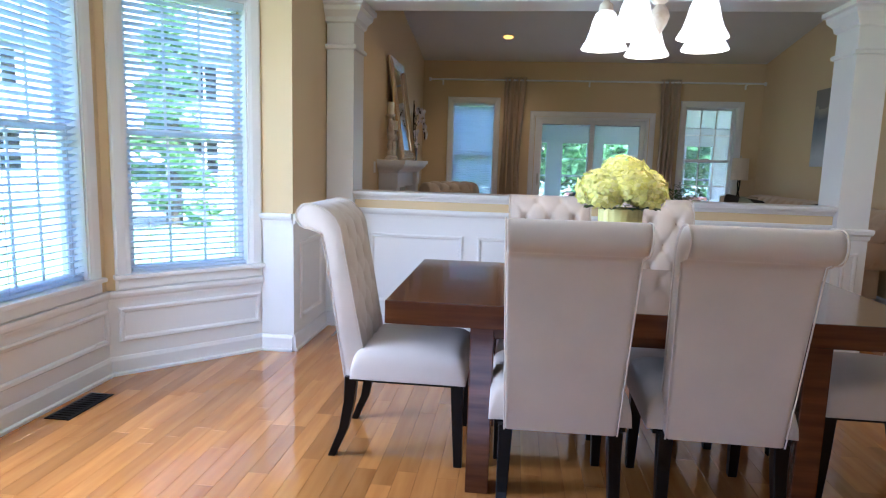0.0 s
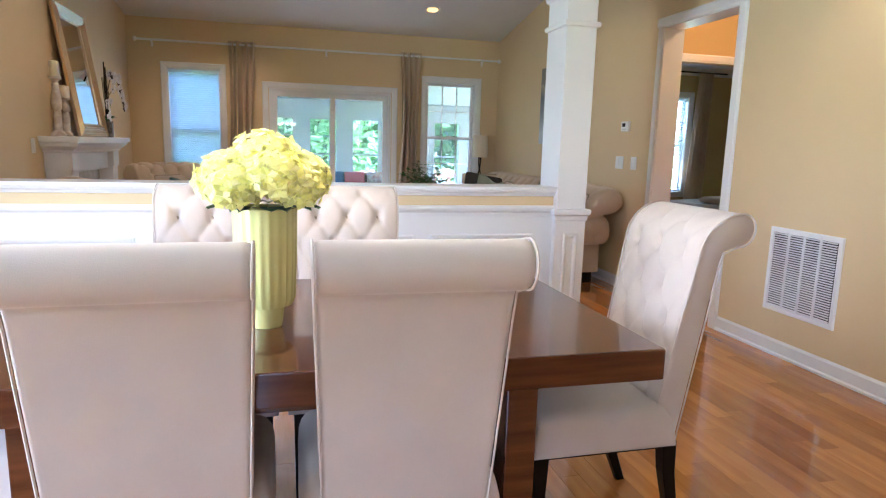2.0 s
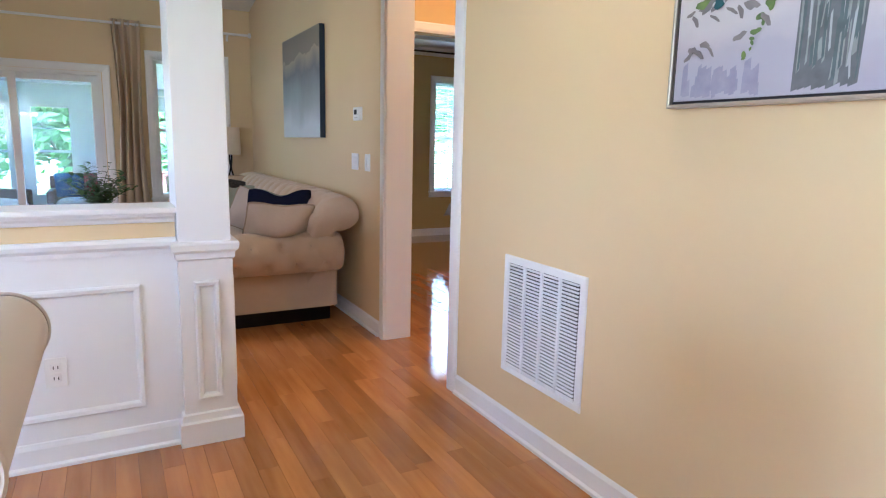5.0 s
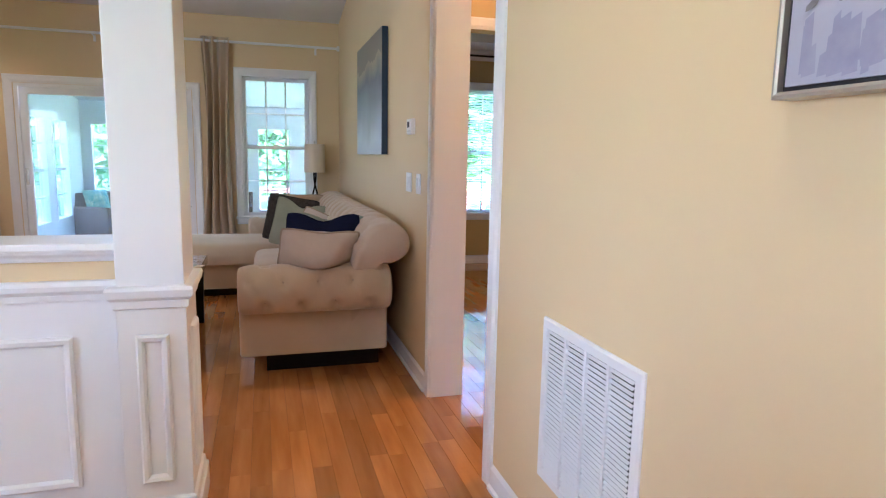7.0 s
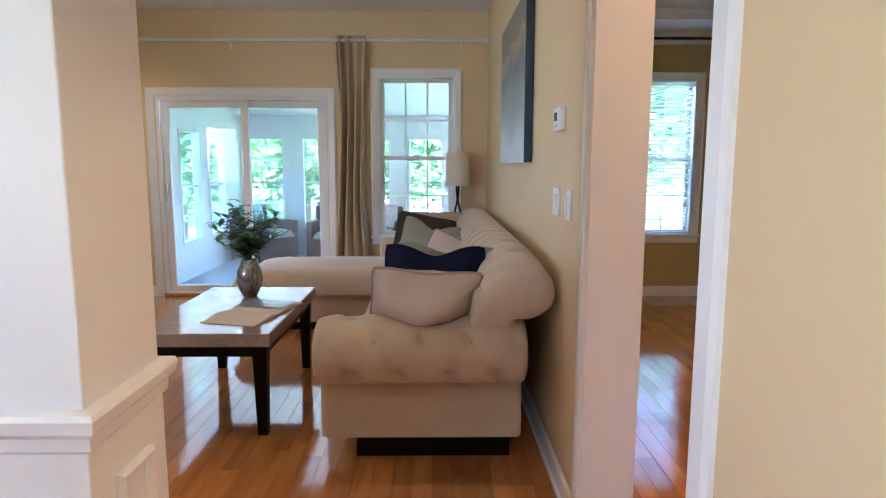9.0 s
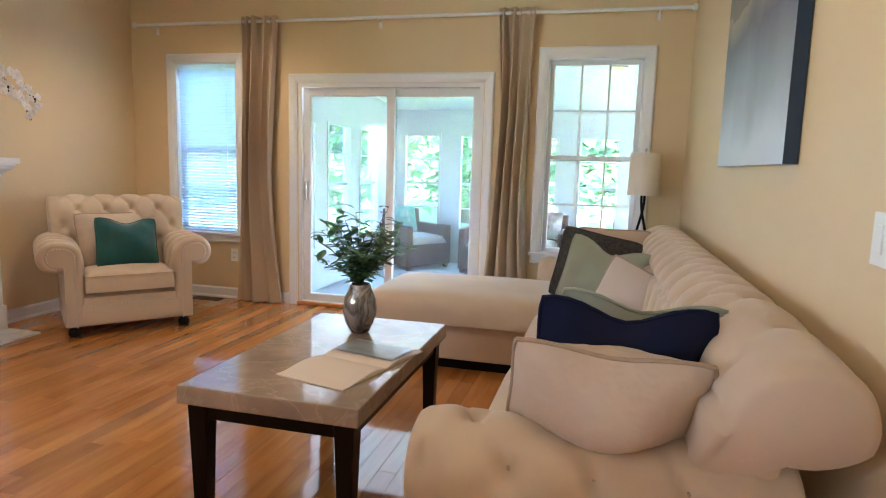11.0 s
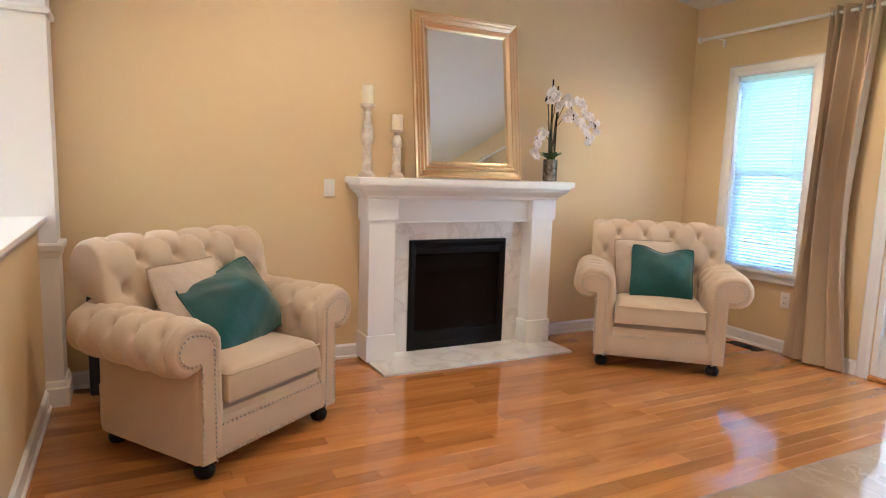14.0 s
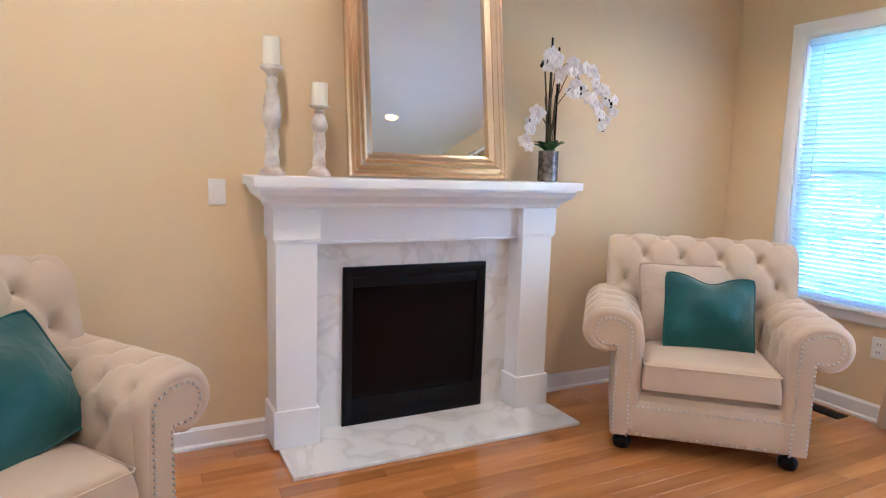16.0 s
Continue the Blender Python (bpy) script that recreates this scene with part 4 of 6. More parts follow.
def plate(name, label, m, w, h, kind):
    p = thing(name, label, "switch" if kind == "switch" else "outlet", m)
    part("plate", box(-w / 2, w / 2, -0.007, -0.0005, -h / 2, h / 2, 0.002), PLASTIC, p)
    n = max(1, round(w / 0.06)) if kind == "switch" else 1
    for k in range(n):
        x = (k - (n - 1) / 2) * 0.046
        if kind == "switch":
            part("rocker", box(x - 0.016, x + 0.016, -0.011, -0.0065, -0.032, 0.032, 0.002), PLASTIC, p)
        else:
            for z in (-0.022, 0.022):
                part("socket", box(-0.017, 0.017, -0.0095, -0.0065, z - 0.015, z + 0.015, 0.003), PLASTIC, p)
                part("slot", box(-0.009, -0.006, -0.0102, -0.0094, z - 0.006, z + 0.006), BLACK, p)
                part("slot", box(0.006, 0.009, -0.0102, -0.0094, z - 0.006, z + 0.006), BLACK, p)
    return p


RW = Matrix.Rotation(radians(-90), 4, "Z")
LW = Matrix.Rotation(radians(90), 4, "Z")
plate("wall_outlet", "white double outlet on the wainscot", Matrix.Translation((2.034, YH0 - 0.006, 0.385)), 0.074, 0.118, "outlet")
plate("light_switch", "white double rocker switch plate", Matrix.Translation((XR, 6.248, 1.155)) @ RW, 0.13, 0.115, "switch")
plate("light_switch", "white rocker switch plate", Matrix.Translation((XR, 6.005, 1.155)) @ RW, 0.09, 0.115, "switch")
plate("light_switch", "white switch plate beside the mantel", Matrix.Translation((XL, 6.53, 1.176)) @ LW, 0.074, 0.115, "switch")
plate("wall_outlet", "white outlet under the window", Matrix.Translation((-0.06, YB, 0.41)), 0.074, 0.118, "outlet")
th = thing("thermostat", "white wall thermostat with small screen", "thermostat", Matrix.Translation((XR, 6.165, 1.483)) @ RW)
part("case", box(-0.06, 0.06, -0.028, -0.0005, -0.045, 0.045, 0.006), PLASTIC, th)
part("screen", box(-0.035, 0.015, -0.0295, -0.0278, -0.005, 0.028), BLACK, th, "small grey display")
part("button", box(-0.03, 0.03, -0.0295, -0.0278, -0.03, -0.022, 0.0006), STEEL, th)

# ---- living room ----


def nailheads(name, pts, parent, step=0.024, r=0.0068, out=(0, 1, 0)):
    """A row of brass nails along a polyline."""
    bm = bmesh.new()
    acc, nxt = 0.0, 0.0
    for a, b in zip(pts, pts[1:]):
        a, b = Vector(a), Vector(b)
        L = (b - a).length
        while nxt <= acc + L and L > 0:
            c = a + (b - a) * ((nxt - acc) / L)
            bmesh.ops.create_icosphere(bm, subdivisions=1, radius=r, matrix=Matrix.Translation(c))
            nxt += step
        acc += L
    return tagged(part(name, bm, STEEL, parent, "row of metal nailheads", smooth=True), kind="stuff")


def arm_profile(xi, xo, zt, r, z0, z1=0.28):
    """Outline (x, z) of a scroll arm: inner face, roll over the top, outer face. xi inner, xo outer wall."""
    cx, cz = xo + 0.035, zt - r
    inner = line((xi, z1), (xi + 0.02, cz), 14)
    a = (cx - (xi + 0.02))
    roll = [(cx + a * math.cos(radians(180 - t)), cz + r * math.sin(radians(180 - t))) for t in range(0, 90, 6)]
    roll += [(cx + r * math.cos(radians(90 - t)), cz + r * math.sin(radians(90 - t))) for t in range(0, 228, 8)]
    outer = line((xo, cz - r * 0.72), (xo, z0), 12)
    under = line((xo, z0), (xi, z0), 4) + line((xi, z0), (xi, z1), 4)
    return inner + roll + outer + under, len(inner), len(roll)


def scroll_arm(parent, xi, xo, zt, r, z0, length, px, ps, depth, mat_, flip=1, name="arm", nx=34, nails=True, front=True):
    """An arm that runs along local -y from its front face at y = 0.03; flip -1 mirrors it."""
    prof, ni, nr = arm_profile(xi, xo, zt, r, z0)

    def zone(i):
        a = ni * 0.25
        b = ni + nr - 5
        if i < a or i > b:
            return 0.0
        return min(1.0, (i - a) / 6) * min(1.0, (b - i) / 6)
    bt = bmesh.new()
    bm = rolled(prof, -length, 0.0, nx, zone, px, ps, depth, buttons=bt, soft=0.06, edge=0.034)
    # local (x along, y out, z up) to (out, -along)
    T = Matrix(((0, flip, 0, 0), (1, 0, 0, 0.03), (0, 0, 1, 0), (0, 0, 0, 1)))
    bm.transform(T)
    bt.transform(T)
    ob = part(name, bm, mat_, parent, smooth=70)
    tagged(part("button", bt, BUTTON, ob, "cloth-covered tufting buttons", smooth=True), kind="stuff")
    if front:
        px_, pz_, r2 = xo + 0.035, zt - r, r - 0.042
        a2 = px_ - (xi + 0.062)
        stem = [(xi + 0.058, z0 + 0.004), (xi + 0.060, z0 + 0.2)]
        curl = [(px_ - a2 * math.cos(radians(t)), pz_ + r2 * math.sin(radians(t))) for t in range(0, 90, 9)]
        curl += [(px_ + r2 * math.cos(radians(90 - t)), pz_ + r2 * math.sin(radians(90 - t))) for t in range(0, 216, 12)]
        foot = [(xo - 0.006, pz_ - r2 * 1.05), (xo - 0.004, z0 + 0.004)]
        face = [(x * flip, z) for x, z in stem + curl + foot]
        bmf = prism(face, -0.035, 0.031, "y")
        part("arm_front", bmf, mat_, ob, smooth=40)
        a3, r3 = px_ - (xi + 0.038), r - 0.022
        edge = [(xi + 0.046, z0 + 0.075), (xi + 0.040, z0 + 0.16), (xi + 0.038, z0 + 0.28)]
        edge += [(px_ - a3 * math.cos(radians(t)), pz_ + r3 * math.sin(radians(t))) for t in range(0, 90, 10)]
        edge += [(px_ + r3 * math.cos(radians(90 - t)), pz_ + r3 * math.sin(radians(90 - t))) for t in range(0, 204, 12)]
        rad = [0.006, 0.020] + [0.027] * (len(edge) - 4) + [0.022, 0.012]
        part("arm_pad", tube([(x * flip, 0.004, z) for x, z in edge], rad, 10), mat_, ob, "padded roll round the arm front", smooth=True)
        if nails:
            nailheads("nailhead_trim", [(p[0] * 0.992, 0.032, p[1] - 0.002) for p in face], ob, 0.021, 0.0062)
    return ob


def bun_foot(parent, x, y, r=0.045, h=0.085):
    prof = [(r * 0.5, 0.0), (r * 0.85, 0.006), (r, 0.026), (r * 0.95, 0.045), (r * 0.65, 0.060), (r * 0.8, 0.068), (r * 0.8, h)]
    return part("foot", lathe(prof, 18, c=(x, y)), ESPRESSO, parent, "black turned bun foot", smooth=True)


def armchair(m, label):
    """Faces +y; the front feet stand at y = -0.03."""
    ch = thing("armchair", label, "armchair", m, group="tufted armchairs")
    part("frame", box(-0.40, 0.40, -0.70, 0.015, 0.078, 0.285, 0.008), BEIGE, ch)
    part("seat_rail", prism([(-0.2, 0.082), (0.020, 0.082), (0.026, 0.09), (0.028, 0.15), (0.026, 0.222), (0.014, 0.258), (-0.012, 0.296), (-0.05, 0.312), (-0.2, 0.312)], -0.34, 0.34), BEIGE, ch, smooth=50)
    part("seat_cushion", pad(-0.295, 0.295, -0.52, 0.042, 0.318, 0.458, 0.02, p=18, k=4.2, n=30), BEIGE, ch, smooth=70)
    part("cushion_piping", tube([(-0.290, -0.4, 0.437), (-0.290, 0.03, 0.437), (-0.275, 0.048, 0.438), (0.275, 0.048, 0.438), (0.290, 0.03, 0.437), (0.290, -0.4, 0.437)], 0.005, 6), BEIGE, ch, smooth=True)
    for s in (-1, 1):
        scroll_arm(ch, 0.295, 0.425, 0.685, 0.105, 0.078, 0.70, 0.155, 0.24, 0.056, BEIGE, flip=s)
    nailheads("front_nailheads", [(-0.34, 0.026, 0.226), (0.34, 0.026, 0.226)], ch)
    nailheads("base_nailheads", [(-0.30, 0.026, 0.095), (0.30, 0.026, 0.095)], ch)
    # back, rolled outwards at the top
    cy, cz, r = -0.645, 0.835, 0.125
    inner = line((-0.42, 0.36), (-0.52, cz), 22)
    roll = [(cy + 0.125 * math.cos(radians(t)), cz + r * math.sin(radians(t))) for t in range(0, 90, 6)]
    roll += [(cy + r * math.cos(radians(t)), cz + r * math.sin(radians(t))) for t in range(90, 292, 8)]
    rear = line((-0.64, 0.70), (-0.68, 0.08), 10) + line((-0.68, 0.08), (-0.42, 0.08), 3) + line((-0.42, 0.08), (-0.42, 0.36), 3)
    prof = inner + roll + rear
    b0, b1 = 4, len(inner) + len(roll) - 4

    def zone(i):
        if i < b0 or i > b1:
            return 0.0
        return min(1.0, (i - b0) / 6) * min(1.0, (b1 - i) / 6)
    bt = bmesh.new()
    bm = rolled(prof, -0.475, 0.475, 64, zone, 0.19, 0.27, 0.070, buttons=bt, soft=0.08, edge=0.016, s_off=0.13, wfn=lambda y, z: 0.84 if z < 0.55 else 0.84 + 0.16 * min(1.0, (z - 0.55) / 0.12))
    b = part("backrest", bm, BEIGE, ch, smooth=70)
    tagged(part("button", bt, BUTTON, b, "cloth-covered tufting buttons", smooth=True), kind="stuff")
    for x, y in ((-0.365, -0.03), (0.365, -0.03), (-0.35, -0.64), (0.35, -0.64)):
        bun_foot(ch, x, y)
    return ch


def cushion(label, m, w, h, t, mat_, seed=0, piping=None, sag=0.0, back=None):
    c = thing("throw_cushion", label, "cushion", m)
    part("cover", pillow(w, h, t, seed, sag=sag), mat_, c, smooth=80)
    if piping:
        part("piping", piping_of(w, h, 0.006, sag), piping, c, smooth=True)
    return c


c1 = pose(0.031, 5.90, 0, 0, 0, -56) @ pose(0, 0.03, 0)
c2 = pose(-0.12, 8.555, 0, 0, 0, -131) @ pose(0, 0.03, 0)
ac = armchair(c1, "beige tufted armchair with nailhead trim near the fireplace")
ac2 = copy_thing(ac, c2)
ac2["label"] = "beige tufted armchair with nailhead trim by the window"
for m, s in ((c1, 1), (c2, 2)):
    cushion("beige square cushion leaning on the armchair back", m @ pose(0.07 if s == 1 else 0.07, -0.33, 0.45, 22, 0, 8), 0.46, 0.43, 0.18, LUMBAR, 5 + s, SEAM)
    cushion("teal velvet cushion leaning on the armchair", m @ (pose(-0.12, -0.19, 0.46, 36, 10, 10) if s == 1 else pose(-0.02, -0.22, 0.45, 24, -3, 4)), 0.54 if s == 1 else 0.44, 0.42 if s == 1 else 0.40, 0.20, TEAL, 9 + s, TEAL, sag=0.012 if s == 1 else 0.045)

# sectional sofa along the right wall
sofa = thing("sectional_sofa", "beige tufted sectional sofa with chaise", "sofa", Matrix.Translation((0.0, -0.09, 0)))
part("base", box(2.90, 3.66, 6.40, 9.42, 0.10, 0.30, 0.01), BEIGE, sofa)
part("chaise_base", box(1.74, 2.90, 8.56, 9.42, 0.07, 0.30, 0.012), BEIGE, sofa)
part("chaise_cushion", pad(1.70, 3.42, 8.52, 9.44, 0.30, 0.475, 0.03, p=14, k=2.6, n=28), BEIGE, sofa, smooth=70)
for a, b in ((6.52, 7.52), (7.525, 8.515)):
    part("seat_cushion", pad(2.86, 3.46, a, b, 0.30, 0.455, 0.025, p=12, k=2.6), BEIGE, sofa, smooth=70)


def sofa_arm(y_in, sgn, x0, x1, zt=0.685):
    """Scroll arm across the sofa's end; outer side towards sgn * y."""
    prof, ni, nr = arm_profile(0.0, 0.13, zt, 0.135, 0.11)

    def zone(i):
        a, b = ni * 0.5, ni + nr - 7
        if i < a or i > b:
            return 0.0
        return min(1.0, (i - a) / 6) * min(1.0, (b - i) / 6)
    bt = bmesh.new()
    bm = rolled(prof, x0, x1, 40, zone, 0.20, 0.30, 0.050, buttons=bt, soft=0.08, edge=0.02, centre=0.05)
    T = Matrix(((1, 0, 0, 0), (0, sgn, 0, y_in), (0, 0, 1, 0), (0, 0, 0, 1)))
    bm.transform(T)
    bt.transform(T)
    ob = part("arm", bm, BEIGE, sofa, smooth=70)
    tagged(part("button", bt, BUTTON, ob, "cloth-covered tufting buttons", smooth=True), kind="stuff")


sofa_arm(6.50, -1, 2.80, 3.685, 0.655)
sofa_arm(9.30, 1, 2.80, 3.66, 0.63)
cx, cz, r = 3.658, 0.795, 0.125
inner = line((3.40, 0.40), (3.475, cz), 24)
roll = [(cx - 0.16 * math.cos(radians(t)), cz + r * math.sin(radians(t))) for t in range(0, 90, 6)]
roll += [(cx + r * math.cos(radians(90 - t)), cz + r * math.sin(radians(90 - t))) for t in range(0, 204, 8)]
rear = line((3.635, 0.67), (3.68, 0.11), 10) + line((3.68, 0.11), (3.40, 0.11), 3) + line((3.40, 0.11), (3.40, 0.40), 3)
prof = inner + roll + rear
b0, b1 = 4, len(inner) + len(roll) - 5


def zone_b(i):
    return 0.0 if i < b0 or i > b1 else min(1.0, (i - b0) / 6) * min(1.0, (b1 - i) / 6)


bt = bmesh.new()
bm = rolled(prof, 6.40, 9.45, 150, zone_b, 0.21, 0.34, 0.056, buttons=bt, soft=0.24, edge=0.03, s_off=0.16)
for v in bm.verts:
    k = max(0.0, min(1.0, (v.co.z - 0.45) / 0.3)) * max(0.0, min(1.0, (6.8 - v.co.x) / 0.4))
    v.co.x -= 0.24 * k
T = Matrix(((0, 1, 0, 0), (1, 0, 0, 0), (0, 0, 1, 0), (0, 0, 0, 1)))
bm.transform(T)
bt.transform(T)
sb = part("backrest", bm, BEIGE, sofa, smooth=70)
tagged(part("button", bt, BUTTON, sb, "cloth-covered tufting buttons", smooth=True), kind="stuff")
part("plinth", box(2.95, 3.64, 6.42, 9.38, 0.0, 0.10), ESPRESSO, sofa, "dark recessed plinth")
part("chaise_plinth", box(1.79, 2.949, 8.61, 9.38, 0.0, 0.07), ESPRESSO, sofa, "dark recessed plinth")
cushion("beige lumbar cushion with piping resting on the sofa arm", pose(3.25, 6.31, 0.63, 24, 4, 4), 0.47, 0.27, 0.23, LUMBAR, 31, SEAM, sag=0.018)
cushion("navy velvet cushion with dented top on the sofa", pose(3.285, 6.47, 0.47, 11, 2, 3), 0.45, 0.50, 0.17, NAVY, 32, NAVY, sag=0.05)
cushion("sage green cushion with dented top on the sofa", pose(3.20, 8.18, 0.48, -10, 12, -14), 0.46, 0.43, 0.20, SAGE, 33, SAGE, sag=0.06)
cushion("cream cushion leaning on the sofa back", pose(3.31, 7.81, 0.47, -14, 20, -30), 0.40, 0.38, 0.24, LINEN, 34, SEAM)
cushion("grey green cushion behind the navy cushion", pose(3.32, 6.62, 0.47, 9, 4, 2), 0.46, 0.48, 0.13, SAGE, 37, SAGE, sag=0.04)
cushion("charcoal patterned cushion on the sofa", pose(3.16, 8.51, 0.485, -8, 10, -12), 0.48, 0.44, 0.17, CHARC, 35, CHARC)
cushion("beige cushion behind others on the sofa", pose(3.30, 8.89, 0.48, -10, 0, -6), 0.48, 0.44, 0.13, BEIGE, 36, SEAM)

# coffee table
ct = thing("coffee_table", "coffee table with taupe stone top, black legs", "table")
bm = box(1.86, 2.525, 6.51, 7.64, 0.452, 0.518, 0.006, seg=2)
part("tabletop", bm, STONE, ct)
part("apron", box(1.895, 2.49, 6.545, 7.605, 0.395, 0.4515, 0.003), ESPRESSO, ct)
for x in (1.92, 2.465):
    for y in (6.57, 7.58):
        part("leg", sqleg([(x, y, 0.4515), (x, y, 0.30), (x, y, 0.0)], 0.036, 0.024), ESPRESSO, ct)
bk = thing("open_book", "open magazine lying on the coffee table", "book", pose(2.335, 6.935, 0.5185, 0, 0, -14))
for s in (-1, 1):
    def page(u, v, s=s):
        return ((v - 0.5) * 0.30, s * u * 0.27, 0.004 + 0.016 * math.sin(min(1.0, u * 1.25) * math.pi) ** 0.8 * (1 - u * 0.5))
    bm = sheet(page, 14, 6)
    r = bmesh.ops.extrude_face_region(bm, geom=bm.faces[:])
    for v in r["geom"]:
        if isinstance(v, bmesh.types.BMVert):
            v.co.z = 0.0005
    part("page", bm, PAPER, bk, smooth=True)
PHOTO = mat("grey_blue_photo_print", (0.10, 0.14, 0.18), (0.42, 0.44, 0.45), 0.3, scale=4, stretch=(1, 3, 1))
part("picture", sheet(lambda u, v: (-0.14 + 0.28 * v, 0.05 + u * 0.17, 0.0215 + 0.004 * math.sin(u * 3)), 6, 2), PHOTO, bk, "printed photograph on the page")

pv = thing("plant_vase", "silver swirled glass vase on the coffee table", "vase", Matrix.Translation((2.185, 7.357, 0.5185)))
SWIRL = mat("silver_swirl_glass", (0.75, 0.74, 0.72), (0.16, 0.15, 0.14), 0.12, metal=0.6, scale=5, stretch=(1, 1, 0.6), coat=0.5)
add_veins(SWIRL, (0.04, 0.036, 0.032), 7.0, 0.10)
part("body", lathe([(0.035, 0), (0.045, 0.008), (0.066, 0.05), (0.078, 0.10), (0.072, 0.16), (0.052, 0.205), (0.046, 0.225), (0.042, 0.224), (0.046, 0.20), (0.02, 0.19)], 32), SWIRL, pv, smooth=True)
gb = thing("greenery", "dark green leafy branches in the vase", "plant", Matrix.Translation((2.185, 7.357, 0.716)))
rng = random.Random(11)
for i in range(28):
    a = i * 2.4
    sp = rng.uniform(0.06, 0.26)
    hh = rng.uniform(0.22, 0.42) * (1.15 - sp * 2.2)
    pts = [Vector((0.02 * math.cos(a) * t + sp * math.cos(a) * t * t, 0.02 * math.sin(a) * t + sp * math.sin(a) * t * t, hh * t)) for t in (0, 0.25, 0.5, 0.75, 1)]
    bm = tube(pts, [0.003, 0.003, 0.0025, 0.002, 0.001], 5)
    br = part("branch", bm, STEM, gb)
    bm = bmesh.new()
    for k in range(13):
        t = 0.25 + 0.75 * k / 12
        j = min(3, int(t * 4))
        p = pts[j].lerp(pts[j + 1], t * 4 - j)
        b = a + k * 2.4
        leaf(bm, p, Vector((math.cos(b), math.sin(b), rng.uniform(0.1, 0.9))), Vector((0, 0, 1)), rng.uniform(0.065, 0.10), rng.uniform(0.028, 0.042), rng.uniform(0.1, 0.5))
    part("leaves", bm, LEAF, br)

# fireplace
fp = thing("fireplace", "white mantel fireplace with marble surround", "fireplace")
P0, P1, Q0, Q1 = 6.745, 6.93, 8.035, 8.22
XF = -0.925
part("hearth", box(XL + 0.001, -0.636, 6.755, 8.25, 0.0005, 0.018, 0.003), MARBLE, fp, "polished white marble hearth")
for y0_, y1_, z0_, z1_ in ((P1 + 0.0002, 7.09, 0.0183, 0.962), (7.885, Q0 - 0.0002, 0.0183, 0.962), (7.0904, 7.8846, 0.822, 0.962)):
    part("marble_slab", box(XL + 0.001, -1.055, y0_, y1_, z0_, z1_), MARBLE, fp, "veined white marble surround")
for a, b in ((P0, P1), (Q0, Q1)):
    p = part("pilaster", box(XL + 0.001, XF, a, b, 0.018, 0.975, 0.003), WHITE, fp)
    part("plinth", box(XL + 0.001, XF + 0.014, a - 0.014, b + 0.014, 0.0185, 0.195, 0.005), WHITE, p)
    part("capital_block", box(XL + 0.001, XF + 0.014, a - 0.014, b + 0.014, 0.975, 1.115, 0.004), WHITE, p)
    part("neck_strip", box(XL + 0.001, XF + 0.008, a - 0.008, b + 0.008, 0.962, 0.975, 0.002), WHITE, p)
part("frieze", box(XL + 0.001, XF - 0.04, P1 + 0.0142, Q0 - 0.0142, 0.962, 1.115, 0.002), WHITE, fp)
part("frieze_bead", box(XL + 0.001, XF - 0.03, P1 + 0.0145, Q0 - 0.0145, 0.950, 0.9615, 0.003), WHITE, fp)
bm = bmesh.new()
rings = []
for o, z in ((0.016, 1.115), (0.024, 1.125), (0.030, 1.14), (0.05, 1.155), (0.075, 1.175), (0.088, 1.20), (0.088, 1.212), (0.108, 1.213), (0.108, 1.250), (0.105, 1.254)):
    rings.append([bm.verts.new(p) for p in ((XL + 0.001, P0 - o, z), (XF + o, P0 - o, z), (XF + o, Q1 + o, z), (XL + 0.001, Q1 + o, z))])
for A, B in zip(rings, rings[1:]):
    for i in range(4):
        bm.faces.new((A[i], A[(i + 1) % 4], B[(i + 1) % 4], B[i]))
bm.faces.new(rings[0][::-1])
bm.faces.new(rings[-1])
part("mantel_shelf", bm, WHITE, fp)
fb = part("firebox", ring_frame(0, 0.795, 0, 0.80, [(0, -0.02), (0, 0.012), (0.018, 0.016), (0.05, 0.012), (0.055, -0.015), (0.055, -0.02)]), BLACK, fp, "black metal firebox front", m=Matrix.Translation((-1.055, 7.09, 0.0195)) @ LW)
part("glass", box(0.05, 0.745, -0.004, 0.008, 0.14, 0.735), FIREGLASS, fb, "dark fireplace glass")
part("lower_louvre", box(0.05, 0.745, -0.012, 0.006, 0.05, 0.138, 0.004), BLACK, fb)
part("upper_louvre", box(0.05, 0.745, -0.012, 0.006, 0.70, 0.748, 0.004), BLACK, fb)
MT = 1.2545
# leaning mirror
mir = thing("mirror", "gold framed mirror leaning above the mantel", "mirror", Matrix.Translation((-0.94, 7.50, MT + 0.003)) @ LW @ pose(0, 0, 0, -8.2, 0, 0))
prf = [(0, -0.012), (0, 0.012), (0.008, 0.024), (0.018, 0.016), (0.026, 0.030), (0.042, 0.018), (0.052, 0.034), (0.072, 0.020), (0.082, 0.030), (0.104, 0.010), (0.118, 0.004), (0.118, -0.012)]
part("mirror_frame", ring_frame(-0.4225, 0.4225, 0, 1.135, prf), GOLD, mir, "ridged champagne gold frame")
part("mirror_glass", box(-0.31, 0.31, 0.0, 0.008, 0.11, 1.025), MIRROR, mir)


